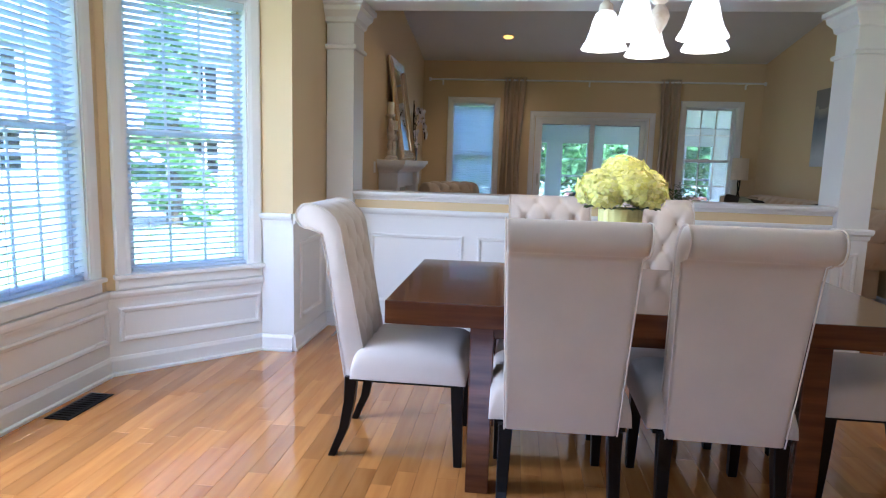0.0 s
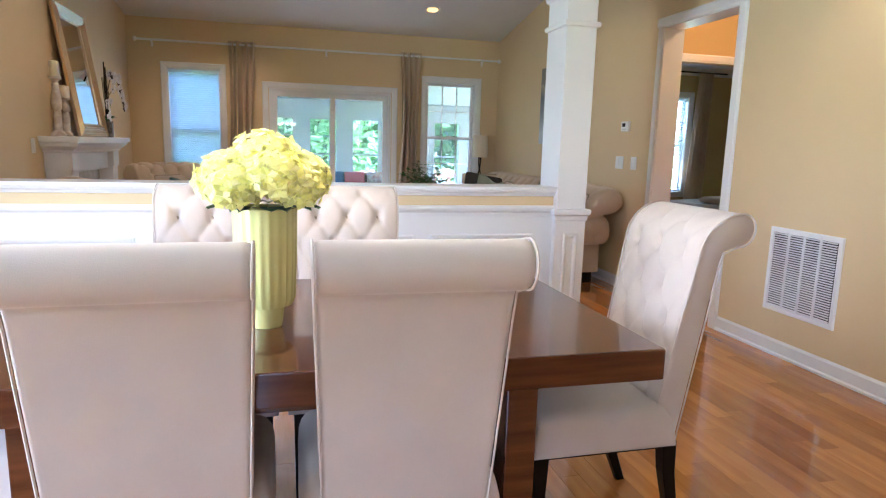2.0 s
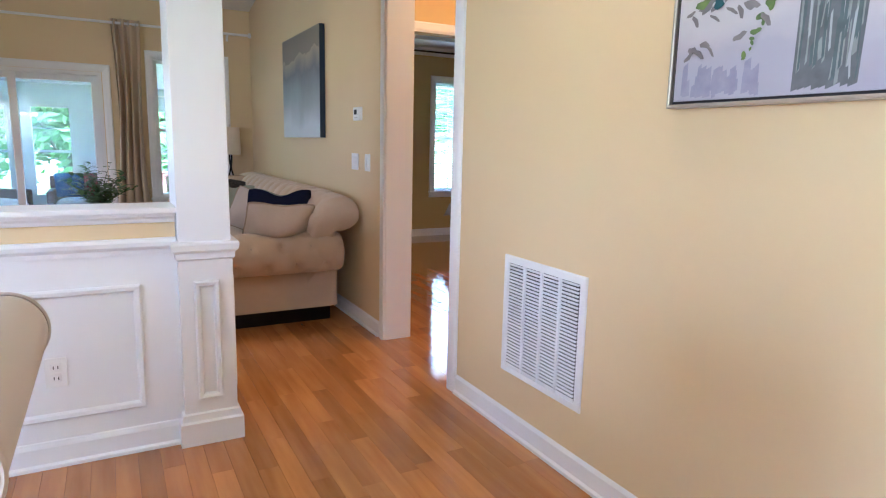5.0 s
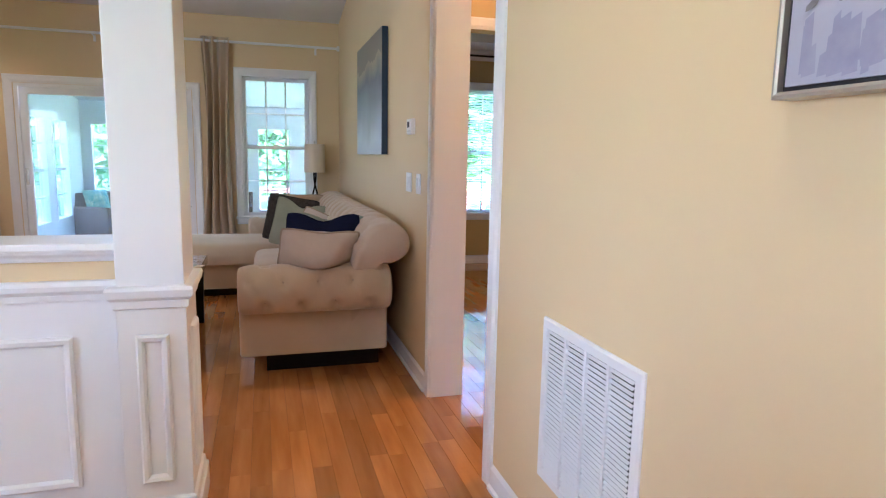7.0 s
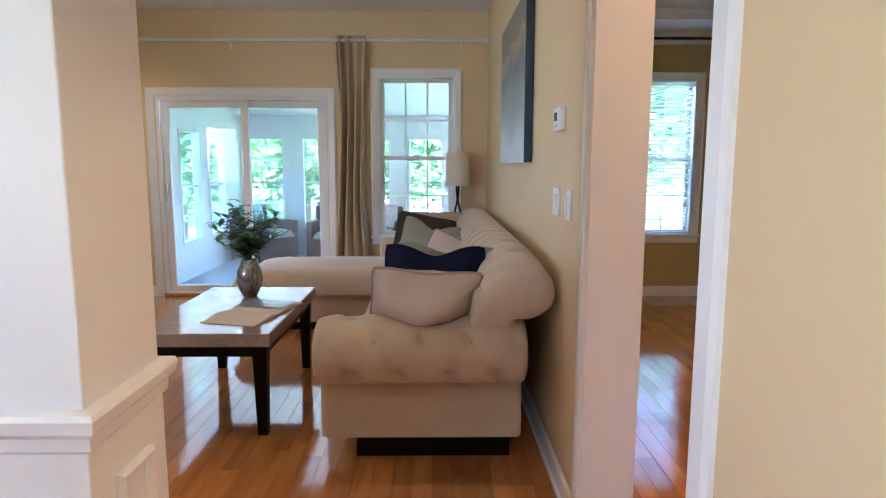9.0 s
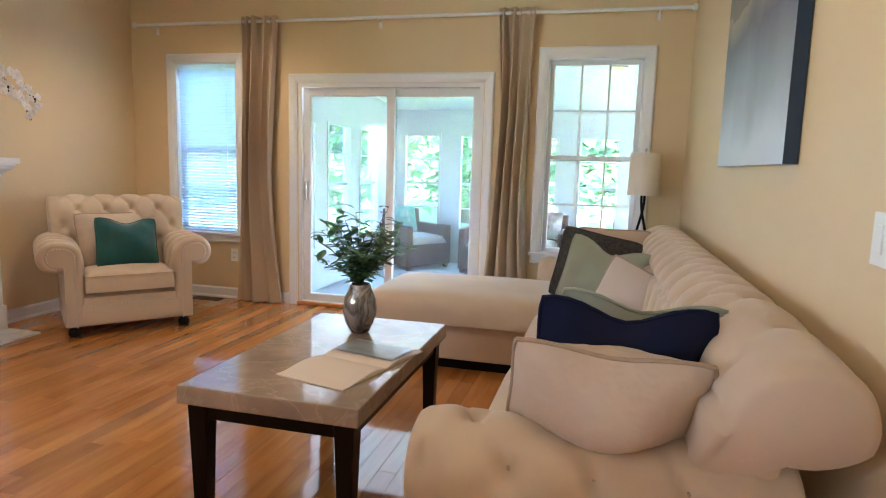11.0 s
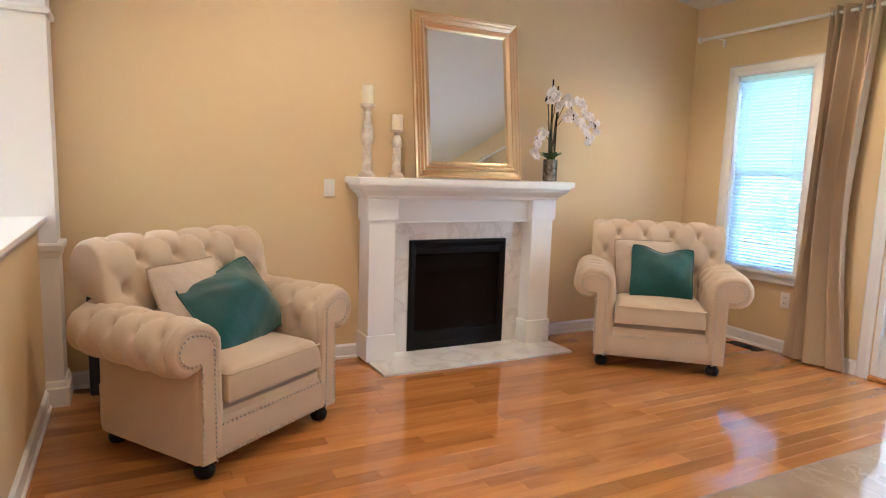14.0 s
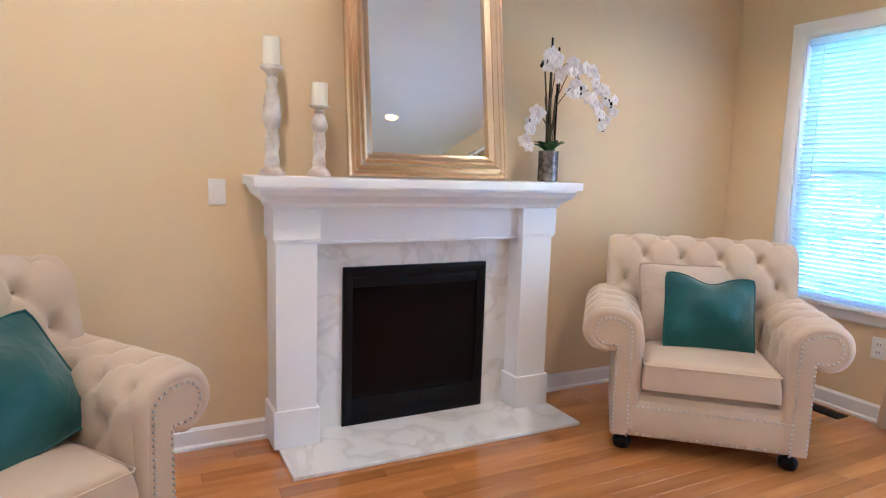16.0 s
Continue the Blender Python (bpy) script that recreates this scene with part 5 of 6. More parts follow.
def candlestick(y, h, hc, s):
    c = thing("candlestick", "distressed white turned wooden candlestick", "candle holder", Matrix.Translation((-1.0, y, MT + 0.001)))
    pr = [(0.056, 0), (0.058, 0.012), (0.052, 0.022), (0.040, 0.030), (0.030, 0.045), (0.034, 0.06), (0.030, 0.075), (0.026, 0.10), (0.033, 0.135), (0.030, 0.16), (0.024, 0.20)]
    k = (h - 0.20) / 0.26
    pr += [(0.036, 0.20 + 0.02 * k), (0.041, 0.20 + 0.07 * k), (0.030, 0.20 + 0.14 * k), (0.020, 0.20 + 0.18 * k), (0.028, 0.20 + 0.20 * k), (0.018, 0.20 + 0.215 * k), (0.026, 0.20 + 0.23 * k), (0.048, 0.20 + 0.245 * k), (0.050, h)]
    part("holder", lathe([(r * s, z) for r, z in pr], 24), DISTRESS, c, smooth=40)
    cd = thing("pillar_candle", "ivory pillar candle on its holder", "candle", Matrix.Translation((-1.0, y, MT + 0.0015 + h)))
    part("wax", lathe([(0.034, 0), (0.036, 0.004), (0.036, hc - 0.004), (0.032, hc), (0.01, hc - 0.004)], 22), WAX, cd, smooth=40)
    part("wick", tube([(0, 0, hc - 0.005), (0.001, 0, hc + 0.008)], 0.0012, 5), BLACK, cd)


candlestick(6.747, 0.47, 0.12, 1.0)
candlestick(6.957, 0.315, 0.10, 0.92)

# orchid on the mantel
POTBARK = mat("bark_chips_in_glass", (0.035, 0.025, 0.02), (0.20, 0.17, 0.145), 0.1, scale=32, detail=2, coat=0.6)
op = thing("orchid_pot", "clear glass cylinder filled with bark", "pot", Matrix.Translation((-1.0, 8.226, MT + 0.001)))
part("glass_cylinder", lathe([(0.05, 0), (0.055, 0.004), (0.055, 0.165), (0.052, 0.165), (0.052, 0.16), (0.01, 0.155)], 28), POTBARK, op, smooth=40)
orc = thing("orchid", "white orchid with arching flower sprays", "orchid", Matrix.Translation((-1.0, 8.226, MT + 0.16)))
bm = bmesh.new()
rng = random.Random(5)
for i in range(13):
    a = i * 0.97
    leaf(bm, Vector((0.012 * math.cos(a), 0.012 * math.sin(a), -0.005)), Vector((math.cos(a), math.sin(a), 1.9 - 0.08 * i)), Vector((0, 0, 1)), 0.135, 0.055, 0.4)
part("leaves", bm, LEAF, orc, "dark green orchid leaves")
for y, h in ((-0.012, 0.60), (0.035, 0.555)):
    part("support_stick", tube([(0.0, y, 0), (0.0, y, h)], 0.006, 6), ESPRESSO, orc)


for k in range(8):
    a, b = rng.uniform(0, 6.28), rng.uniform(0, 6.28)
    h = rng.uniform(0.26, 0.46)
    part("stem", tube([(0.012 * math.cos(a), 0.018 * math.sin(a), 0.0), (0.02 * math.cos(b), 0.028 * math.sin(b), h * 0.55), (0.03 * math.cos(b), 0.05 * math.sin(b), h)], 0.0035, 6), STEM, orc)


def orchid_flower(bm, c, d, s, rg):
    d = d.normalized()
    u = d.cross(Vector((0, 0, 1)))
    u = u.normalized() if u.length > 0.01 else Vector((1, 0, 0))
    v = u.cross(d)
    for k in range(5):
        a = k * 2 * math.pi / 5 + 1.57
        e = u * math.cos(a) + v * math.sin(a)
        f = d.cross(e)
        w = 0.62 if k in (1, 4) else 0.42
        q = [c, c + e * s * 0.5 + f * s * w + d * s * 0.12, c + e * s * 1.0 + f * s * w * 0.5, c + e * s * 1.1, c + e * s * 1.0 - f * s * w * 0.5, c + e * s * 0.5 - f * s * w + d * s * 0.12]
        bm.faces.new([bm.verts.new(p) for p in q])
    blob(bm, c + d * s * 0.15, s * 0.16)


sprays = [[(0, 0.0, 0.05), (0, -0.01, 0.30), (0.03, -0.03, 0.48), (0.08, -0.08, 0.50), (0.10, -0.15, 0.44)],
          [(0, 0.02, 0.05), (0, 0.03, 0.28), (0.03, 0.09, 0.44), (0.06, 0.20, 0.44), (0.08, 0.30, 0.34), (0.08, 0.36, 0.24)],
          [(0, 0.0, 0.05), (0.01, 0.02, 0.24), (0.05, 0.08, 0.34), (0.09, 0.17, 0.33), (0.11, 0.24, 0.22), (0.11, 0.27, 0.14)],
          [(0, -0.01, 0.05), (0.01, -0.03, 0.14), (0.03, -0.09, 0.20), (0.05, -0.15, 0.20), (0.06, -0.19, 0.12), (0.06, -0.20, 0.04)],
          [(0, 0.0, 0.05), (0.02, -0.02, 0.26), (0.05, -0.02, 0.42), (0.09, 0.02, 0.46), (0.12, 0.07, 0.40), (0.12, 0.10, 0.32)]]
for si, pts in enumerate(sprays):
    sp = part("flower_spray", tube(pts, 0.0028, 6), STEM, orc)
    bm = bmesh.new()
    bd = bmesh.new()
    P = [Vector(p) for p in pts]
    m0 = 2
    nfl = 17 if si < 3 else 9
    for k in range(nfl):
        t = m0 + (len(P) - 1.35 - m0) * k / (nfl - 1)
        j = int(t)
        c = P[j].lerp(P[j + 1], t - j) + Vector((rng.uniform(-0.01, 0.045), rng.uniform(-0.02, 0.02), rng.uniform(-0.045, 0.02)))
        orchid_flower(bm, c, Vector((1, rng.uniform(-0.6, 0.4), rng.uniform(-0.3, 0.3))), rng.uniform(0.026, 0.036), rng)
    for k in range(7):
        c = P[-1].lerp(P[-2], k * 0.16) + Vector((rng.uniform(-0.008, 0.008), rng.uniform(-0.01, 0.01), -0.012))
        blob(bd, c, rng.uniform(0.007, 0.010), 1.3)
    tagged(part("petals", bm, ORCHID, sp, "white orchid petals"), kind="stuff")
    tagged(part("buds", bd, ESPRESSO, sp, "small dark buds", smooth=True), kind="stuff")

# curtains on a rod along the back wall
rod = thing("curtain_rod", "long white curtain rod on brackets", "curtain rod")
ZR, YR = 2.478, 9.735
part("rod", tube([(-0.985, YR, ZR), (3.775, YR, ZR)], 0.0135, 12), WHITE, rod, smooth=True)
for x in (-1.0, 3.785):
    s = 1 if x > 0 else -1
    bm = lathe([(0.012, 0), (0.026, 0.004), (0.03, 0.02), (0.022, 0.032)], 16)
    part("finial", bm, WHITE, rod, smooth=True, m=Matrix.Translation((x - s * 0.01, YR, ZR)) @ Matrix.Rotation(radians(90 * s), 4, "Y"))
for x in (-0.82, 1.35, 3.55):
    bm = box(x - 0.008, x + 0.008, YR - 0.005, YB - 0.001, ZR - 0.022, ZR - 0.0135)
    box(x - 0.012, x + 0.012, YB - 0.012, YB - 0.001, ZR - 0.075, ZR - 0.014, 0.003, bm)
    part("bracket", bm, WHITE, rod)


def curtain(x0, x1, flare0, flare1, seed, zb=0.012, label="tan curtain hanging in deep folds"):
    c = thing("curtain", label, "curtain", group="living room curtains")
    rg = random.Random(seed)
    ph = [rg.uniform(0, 6.28) for _ in range(4)]
    folds = 4

    def fn(u, v, o=0.0):
        z = ZR + 0.042 + (zb - ZR - 0.042) * v
        a, b = x0 - flare0 * v ** 4 + 0.035 * math.sin(math.pi * v), x1 + flare1 * v ** 4 - 0.035 * math.sin(math.pi * v)
        w = (u + 0.045 * math.sin(6.28 * u + ph[1]) + 0.03 * math.sin(11 * u + ph[2]) + 0.03 * math.sin(3 * v + ph[0]) * u) * folds * 2 * math.pi
        amp = (0.030 + 0.034 * min(1.0, v * 2.2)) * (0.75 + 0.45 * math.sin(3 * v + ph[0])) * (1 + 0.45 * math.sin(u * 7 + ph[1]))
        x = a + (b - a) * u + 0.026 * math.sin(w + ph[2] + 1.5 * v) * v + 0.012 * math.sin(5 * v + ph[3])
        y = YR + amp * math.sin(w + 0.6 * math.sin(2.5 * v + ph[3]) + 0.4 * math.sin(u * 9 + ph[1]) * v)
        return (x, y + o, z)
    bm = sheet(fn, 110, 30)
    r = bmesh.ops.extrude_face_region(bm, geom=bm.faces[:])
    for v in r["geom"]:
        if isinstance(v, bmesh.types.BMVert):
            v.co.y += 0.002
    part("cloth", bm, DRAPE, c, smooth=80)
    for k in range(folds):
        x = x0 + (x1 - x0) * (k + 0.5) / folds
        ringp = [(x, YR + 0.021 * math.cos(t), ZR + 0.021 * math.sin(t)) for t in [i * 0.5236 for i in range(13)]]
        part("grommet", tube(ringp, 0.005, 6, cap=False), STEEL, c, smooth=True)
        
    return c


curtain(0.085, 0.425, 0.05, 0.07, 1)
curtain(2.35, 2.64, 0.09, 0.07, 2)

# lamp in the corner
fl = thing("floor_lamp", "dark twisted metal lamp with cream drum shade", "lamp", Matrix.Translation((3.515, 9.62, 0)))
part("base", lathe([(0.13, 0), (0.13, 0.018), (0.03, 0.03), (0.015, 0.05)], 28), BLACK, fl, smooth=40)
for s in (0, math.pi):
    pts = [(0.030 * math.cos(s + 9.0 * t) * (0.35 + math.sin(math.pi * min(1, t))), 0.030 * math.sin(s + 9.0 * t) * (0.35 + math.sin(math.pi * min(1, t))), 0.04 + 1.09 * t) for t in [i / 40 for i in range(41)]]
    part("twisted_rod", tube(pts, 0.010, 8), BLACK, fl, smooth=True)
part("socket", lathe([(0.014, 1.12), (0.016, 1.20), (0.012, 1.22)], 12), STEEL, fl, smooth=True)
part("shade", lathe([(0.116, 1.115), (0.108, 1.425), (0.106, 1.425), (0.114, 1.115)], 36), SHADE, fl, "cream fabric drum shade", smooth=40)
part("finial", lathe([(0.006, 1.21), (0.005, 1.43), (0.011, 1.445), (0.004, 1.462)], 12), STEEL, fl, smooth=True)

# pictures on the right wall
FRAMEM = mat("champagne_thin_frame", (0.50, 0.45, 0.38), (0.42, 0.38, 0.32), 0.4, metal=0.6, scale=20)
INK = mat("black_fillet", (0.012, 0.012, 0.016), (0.01, 0.01, 0.014), 0.5)


def canvas_mat(name, rows, streak=(1, 6, 0.7), nscale=3.0, spread=0.35):
    """A painted ground: colours by height with brushed streaks. rows: (height 0..1, colour)."""
    m = bpy.data.materials.new(name)
    m.use_nodes = True
    nt = m.node_tree
    b = nt.nodes["Principled BSDF"]
    b.inputs["Roughness"].default_value = 0.45
    tc = nt.nodes.new("ShaderNodeTexCoord")
    mp = nt.nodes.new("ShaderNodeMapping")
    mp.inputs["Scale"].default_value = streak
    nz = nt.nodes.new("ShaderNodeTexNoise")
    nz.inputs["Scale"].default_value, nz.inputs["Detail"].default_value = nscale, 8
    sp = nt.nodes.new("ShaderNodeSeparateXYZ")
    ad = nt.nodes.new("ShaderNodeMath")
    ad.operation = "MULTIPLY_ADD"
    ad.inputs[1].default_value = spread
    rp = nt.nodes.new("ShaderNodeValToRGB")
    L = nt.links.new
    L(tc.outputs["Generated"], mp.inputs["Vector"])
    L(mp.outputs[0], nz.inputs["Vector"])
    L(tc.outputs["Generated"], sp.inputs[0])
    L(nz.outputs["Fac"], ad.inputs[0])
    L(sp.outputs["Z"], ad.inputs[2])
    L(ad.outputs[0], rp.inputs["Fac"])
    el = rp.color_ramp.elements
    el[0].position, el[0].color = rows[0][0], (*rows[0][1], 1)
    el[1].position, el[1].color = rows[-1][0], (*rows[-1][1], 1)
    for p, c in rows[1:-1]:
        e = el.new(p)
        e.color = (*c, 1)
    L(rp.outputs["Color"], b.inputs["Base Color"])
    bp = nt.nodes.new("ShaderNodeBump")
    bp.inputs["Strength"].default_value, bp.inputs["Distance"].default_value = 0.25, 0.002
    L(nz.outputs["Fac"], bp.inputs["Height"])
    L(bp.outputs[0], b.inputs["Normal"])
    return m


CANVAS1 = canvas_mat("lavender_grey_canvas", [(0.05, (0.36, 0.35, 0.45)), (0.30, (0.40, 0.39, 0.47)), (0.40, (0.52, 0.50, 0.54)), (0.62, (0.58, 0.57, 0.60)), (0.9, (0.55, 0.55, 0.57)), (1.15, (0.42, 0.45, 0.45))], (1, 5, 1.2), 4.0, 0.30)
CANVAS2 = canvas_mat("blue_grey_streaked_canvas", [(0.0, (0.50, 0.55, 0.63)), (0.34, (0.56, 0.60, 0.66)), (0.58, (0.30, 0.33, 0.37)), (0.85, (0.13, 0.15, 0.18)), (1.02, (0.22, 0.20, 0.17)), (1.2, (0.40, 0.34, 0.26))], (1, 16, 0.5), 3.0, 0.45)
PW, PH = 0.98, 0.86
p1 = thing("framed_painting", "painting of flowers in a grey glass vase", "painting", Matrix.Translation((XR - 0.002, 3.419, 1.413)) @ RW)
part("frame", ring_frame(0, PW, 0, PH, [(0, 0), (0, 0.045), (0.006, 0.047), (0.011, 0.045), (0.011, 0)]), FRAMEM, p1, "thin champagne frame")
part("fillet", ring_frame(0.0112, PW - 0.0112, 0.0112, PH - 0.0112, [(0, 0), (0, 0.033), (0.008, 0.033), (0.008, 0)]), INK, p1)
cv = part("canvas", box(0.0194, PW - 0.0194, -0.038, -0.002, 0.0194, PH - 0.0194), CANVAS1, p1)
rng = random.Random(21)


def flat_shape(bm, pts, y):
    bm.faces.new([bm.verts.new((x, y, z)) for x, z in pts])


for sk, (c1_, c2_) in enumerate((((0.14, 0.15, 0.17), (0.10, 0.11, 0.12)), ((0.28, 0.31, 0.31), (0.22, 0.25, 0.25)), ((0.42, 0.44, 0.47), (0.34, 0.36, 0.39)), ((0.10, 0.14, 0.15), (0.07, 0.10, 0.11)))):
    bm = bmesh.new()
    for k in range((9, 22, 6, 16)[sk]):
        if sk == 0:
            x, w, z0, z1 = 0.385 + 0.017 * k, 0.021, 0.025 + rng.uniform(0, 0.01), 0.29 + rng.uniform(-0.03, 0.01)
        else:
            x, w, z0 = rng.uniform(0.388, 0.535), rng.uniform(0.003, 0.009), rng.uniform(0.03, 0.2)
            z1 = min(0.32, z0 + rng.uniform(0.05, 0.26))
        d = rng.uniform(-0.006, 0.006)
        flat_shape(bm, [(x, z0), (x + w, z0 + 0.008), (x + w + d, z1), (x + d, z1 - 0.012)], -0.0384 - 0.0002 * sk - 0.000004 * k)
    tagged(part("painted_vase", bm, mat("vase_brush_stroke", c1_, c2_, 0.5, scale=30), cv), kind="stuff")
PG = [mat("leaf_green_paint", (0.16, 0.24, 0.06), (0.06, 0.11, 0.05), 0.5, scale=20), mat("navy_teal_paint", (0.012, 0.05, 0.085), (0.02, 0.09, 0.10), 0.5, scale=20), mat("cream_petal_paint", (0.60, 0.55, 0.36), (0.55, 0.50, 0.42), 0.5, scale=20), mat("grey_sprig_paint", (0.16, 0.15, 0.16), (0.24, 0.22, 0.22), 0.5, scale=20)]
for ci, (mt, n) in enumerate(zip(PG, (190, 260, 60, 150))):
    bm = bmesh.new()
    for k in range(n):
        a = rng.uniform(-0.35, math.pi + 0.35)
        rr = abs(rng.gauss(0, 0.20)) if ci != 3 else rng.uniform(0.15, 0.48)
        if ci == 0:
            rr += 0.06
        cx, cz = 0.46 + rr * math.cos(a) * 1.05, 0.365 + rr * math.sin(a) * 0.85 - (0.12 if ci == 3 else 0.0)
        if not (0.06 < cx < PW - 0.06 and 0.1 < cz < PH - 0.06):
            continue
        l, w = rng.uniform(0.014, 0.036), rng.uniform(0.008, 0.018)
        if ci == 3:
            l, w = rng.uniform(0.015, 0.03), rng.uniform(0.004, 0.010)
        if ci == 2:
            w = l * 0.8
        b = rng.uniform(0, 3.14)
        pts = []
        for t in range(8):
            q = t * math.pi / 4
            x, z = l * math.cos(q), w * math.sin(q) * (1 + 0.3 * math.sin(3 * q))
            pts.append((cx + x * math.cos(b) - z * math.sin(b), cz + x * math.sin(b) + z * math.cos(b)))
        flat_shape(bm, pts, -0.0395 - 0.0002 * ci - 0.000004 * k)
    if ci == 3:
        for k in range(12):
            a = rng.uniform(0.0, math.pi)
            x0, z0 = 0.46, 0.34
            x1, z1 = 0.46 + 0.40 * math.cos(a), 0.30 + 0.26 * math.sin(a)
            flat_shape(bm, [(x0, z0), (x1, z1), (x1 + 0.003, z1 + 0.003), (x0 + 0.004, z0 + 0.003)], -0.0402 - 0.00001 * k)
    tagged(part("painted_blossom", bm, mt, cv), kind="stuff")
bm = bmesh.new()
for k in range(34):
    x, z0, w = 0.04 + rng.random() ** 1.4 * 0.27, rng.uniform(0.022, 0.05), rng.uniform(0.012, 0.03)
    z1 = z0 + rng.uniform(0.03, 0.085)
    flat_shape(bm, [(x, z0), (x + w, z0 + 0.004), (x + w * 0.9, z1), (x + w * 0.1, z1 - 0.01)], -0.0382 - 0.000003 * k)
tagged(part("painted_shadow", bm, mat("violet_grey_stroke", (0.25, 0.25, 0.36), (0.33, 0.32, 0.42), 0.5, scale=25), cv), kind="stuff")
bm = bmesh.new()
for k in range(26):
    f = k / 25
    x, z = 0.40 - 0.16 * f + rng.uniform(-0.012, 0.012), 0.36 - 0.24 * f ** 1.3 + rng.uniform(-0.01, 0.01)
    r, b = rng.uniform(0.008, 0.02) * (1.2 - 0.6 * f), rng.uniform(0, 3.14)
    flat_shape(bm, [(x + r * math.cos(q) * math.cos(b) - 0.6 * r * math.sin(q) * math.sin(b), z + r * math.cos(q) * math.sin(b) + 0.6 * r * math.sin(q) * math.cos(b)) for q in [i * 0.785 for i in range(8)]], -0.0404 - 0.000004 * k)
tagged(part("painted_sprig", bm, PG[0], cv), kind="stuff")
p2 = thing("canvas_picture", "dark blue and grey abstract canvas on the wall", "painting", Matrix.Translation((XR - 0.002, 8.09, 1.32)) @ RW)
part("canvas", box(0, 1.16, -0.045, -0.002, 0, 0.875, 0.003), CANVAS2, p2)
part("canvas_edge", box(1.1605, 1.163, -0.0445, -0.002, 0.001, 0.874), mat("navy_canvas_edge", (0.012, 0.03, 0.055), (0.01, 0.025, 0.05), 0.6), p2, "dark navy wrapped edge")

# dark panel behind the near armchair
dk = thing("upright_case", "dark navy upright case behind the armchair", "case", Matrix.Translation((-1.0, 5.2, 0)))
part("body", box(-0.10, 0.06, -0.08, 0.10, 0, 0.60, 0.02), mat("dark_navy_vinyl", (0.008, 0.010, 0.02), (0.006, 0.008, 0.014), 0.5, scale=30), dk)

# recessed ceiling lights
for x, y, e in ((0.15, 8.82, 1.9), (2.58, 8.82, 0.3), (0.15, 6.3, 2.6), (2.5, 6.3, 1.3)):
    z = vault(y)
    rc = thing("recessed_light", "lit recessed can light in the ceiling", "ceiling light", Matrix.Translation((x, y, z)) @ Matrix.Rotation(math.atan(-0.16), 4, "X"), group="recessed ceiling lights")
    part("trim_ring", lathe([(0.095, -0.0005), (0.097, -0.006), (0.09, -0.010), (0.07, -0.004), (0.068, -0.0005)], 28), WHITE, rc, smooth=True)
    part("bulb", lathe([(0.066, -0.0008), (0.06, -0.010), (0.03, -0.018), (0.008, -0.020)], 24), BULB, rc, "glowing warm bulb", smooth=True)
    lamp("recessed_lamp", "SPOT", e, (1.0, 0.74, 0.45), look((x, y, z - 0.05), (x, y, 0)), spot=130, radius=0.06)

rc = thing("recessed_light", "lit recessed can light in the flat ceiling", "ceiling light", Matrix.Translation((3.45, 3.35, 2.76)), group="recessed ceiling lights")
part("trim_ring", lathe([(0.095, -0.0005), (0.097, -0.006), (0.09, -0.010), (0.07, -0.004), (0.068, -0.0005)], 28), WHITE, rc, smooth=True)
part("bulb", lathe([(0.066, -0.0008), (0.06, -0.010), (0.03, -0.018), (0.008, -0.020)], 24), BULB, rc, "glowing warm bulb", smooth=True)
lamp("recessed_lamp", "SPOT", 1.5, (1.0, 0.82, 0.60), look((3.45, 3.35, 2.71), (3.45, 3.35, 0)), spot=125, radius=0.06)

# ---- hall and bedroom ----
hl = thing("flush_ceiling_light", "warm flush ceiling light in the hall", "ceiling light", Matrix.Translation((4.9, 5.3, 3.0)))
part("rim", lathe([(0.15, -0.0005), (0.15, -0.02), (0.13, -0.03), (0.12, -0.01)], 28), STEEL, hl, smooth=40)
part("bowl", lathe([(0.128, -0.012), (0.12, -0.05), (0.08, -0.085), (0.02, -0.10)], 28), BULB, hl, "glowing glass bowl", smooth=True)
lamp("hall_lamp", "POINT", 3.0, WARM, Matrix.Translation((4.9, 5.3, 2.84)), radius=0.08)
bed = thing("bed", "low upholstered bed with grey bedspread", "bed", Matrix.Translation((-0.13, -0.12, 0)))
part("bed_frame", box(6.12, 8.2, 7.35, 8.90, 0.06, 0.38, 0.02), BLANKET, bed, "grey upholstered bed frame")
part("mattress", box(6.16, 8.2, 7.39, 8.86, 0.385, 0.56, 0.04, seg=3), LINEN, bed)


def spread(u, v):
    x = 6.06 + 2.1 * u
    y = 7.28 + 1.70 * v
    e = min(1.0, (u * 2.1) / 0.10, (1.70 * min(v, 1 - v)) / 0.10)
    z = 0.60 - 0.20 * (1 - e) ** 2 + 0.012 * math.sin(9 * u + 5 * v) * e + (0.03 * math.sin(22 * v) * (1 - e))
    return (x, y, z)


bm = sheet(spread, 40, 44)
part("bedspread", bm, BLANKET, bed, "rumpled grey bedspread", smooth=True)
for x in (6.2, 8.1):
    for y in (7.42, 8.83):
        part("foot", box(x - 0.03, x + 0.03, y - 0.03, y + 0.03, 0, 0.06, 0.004), ESPRESSO, bed)
ft = thing("folded_throw", "folded cream throw on the bed", "blanket", pose(6.75, 8.2, 0.605, 0, 0, 6))
for k in range(3):
    part("fold", pad(-0.42, 0.40 - 0.02 * k, -0.26, 0.25 - 0.01 * k, 0.022 * k, 0.022 * k + 0.03, 0.012, n=14, p=8), LINEN, ft, smooth=70)
bc = thing("bedroom_curtain", "pale curtain beside the bedroom window", "curtain")
bm = sheet(lambda u, v: (7.10 + 0.24 * u - 0.12 * v * (1 - u), 9.70 + 0.028 * math.sin(u * 5 * 6.283), 2.50 - 2.48 * v), 60, 12)
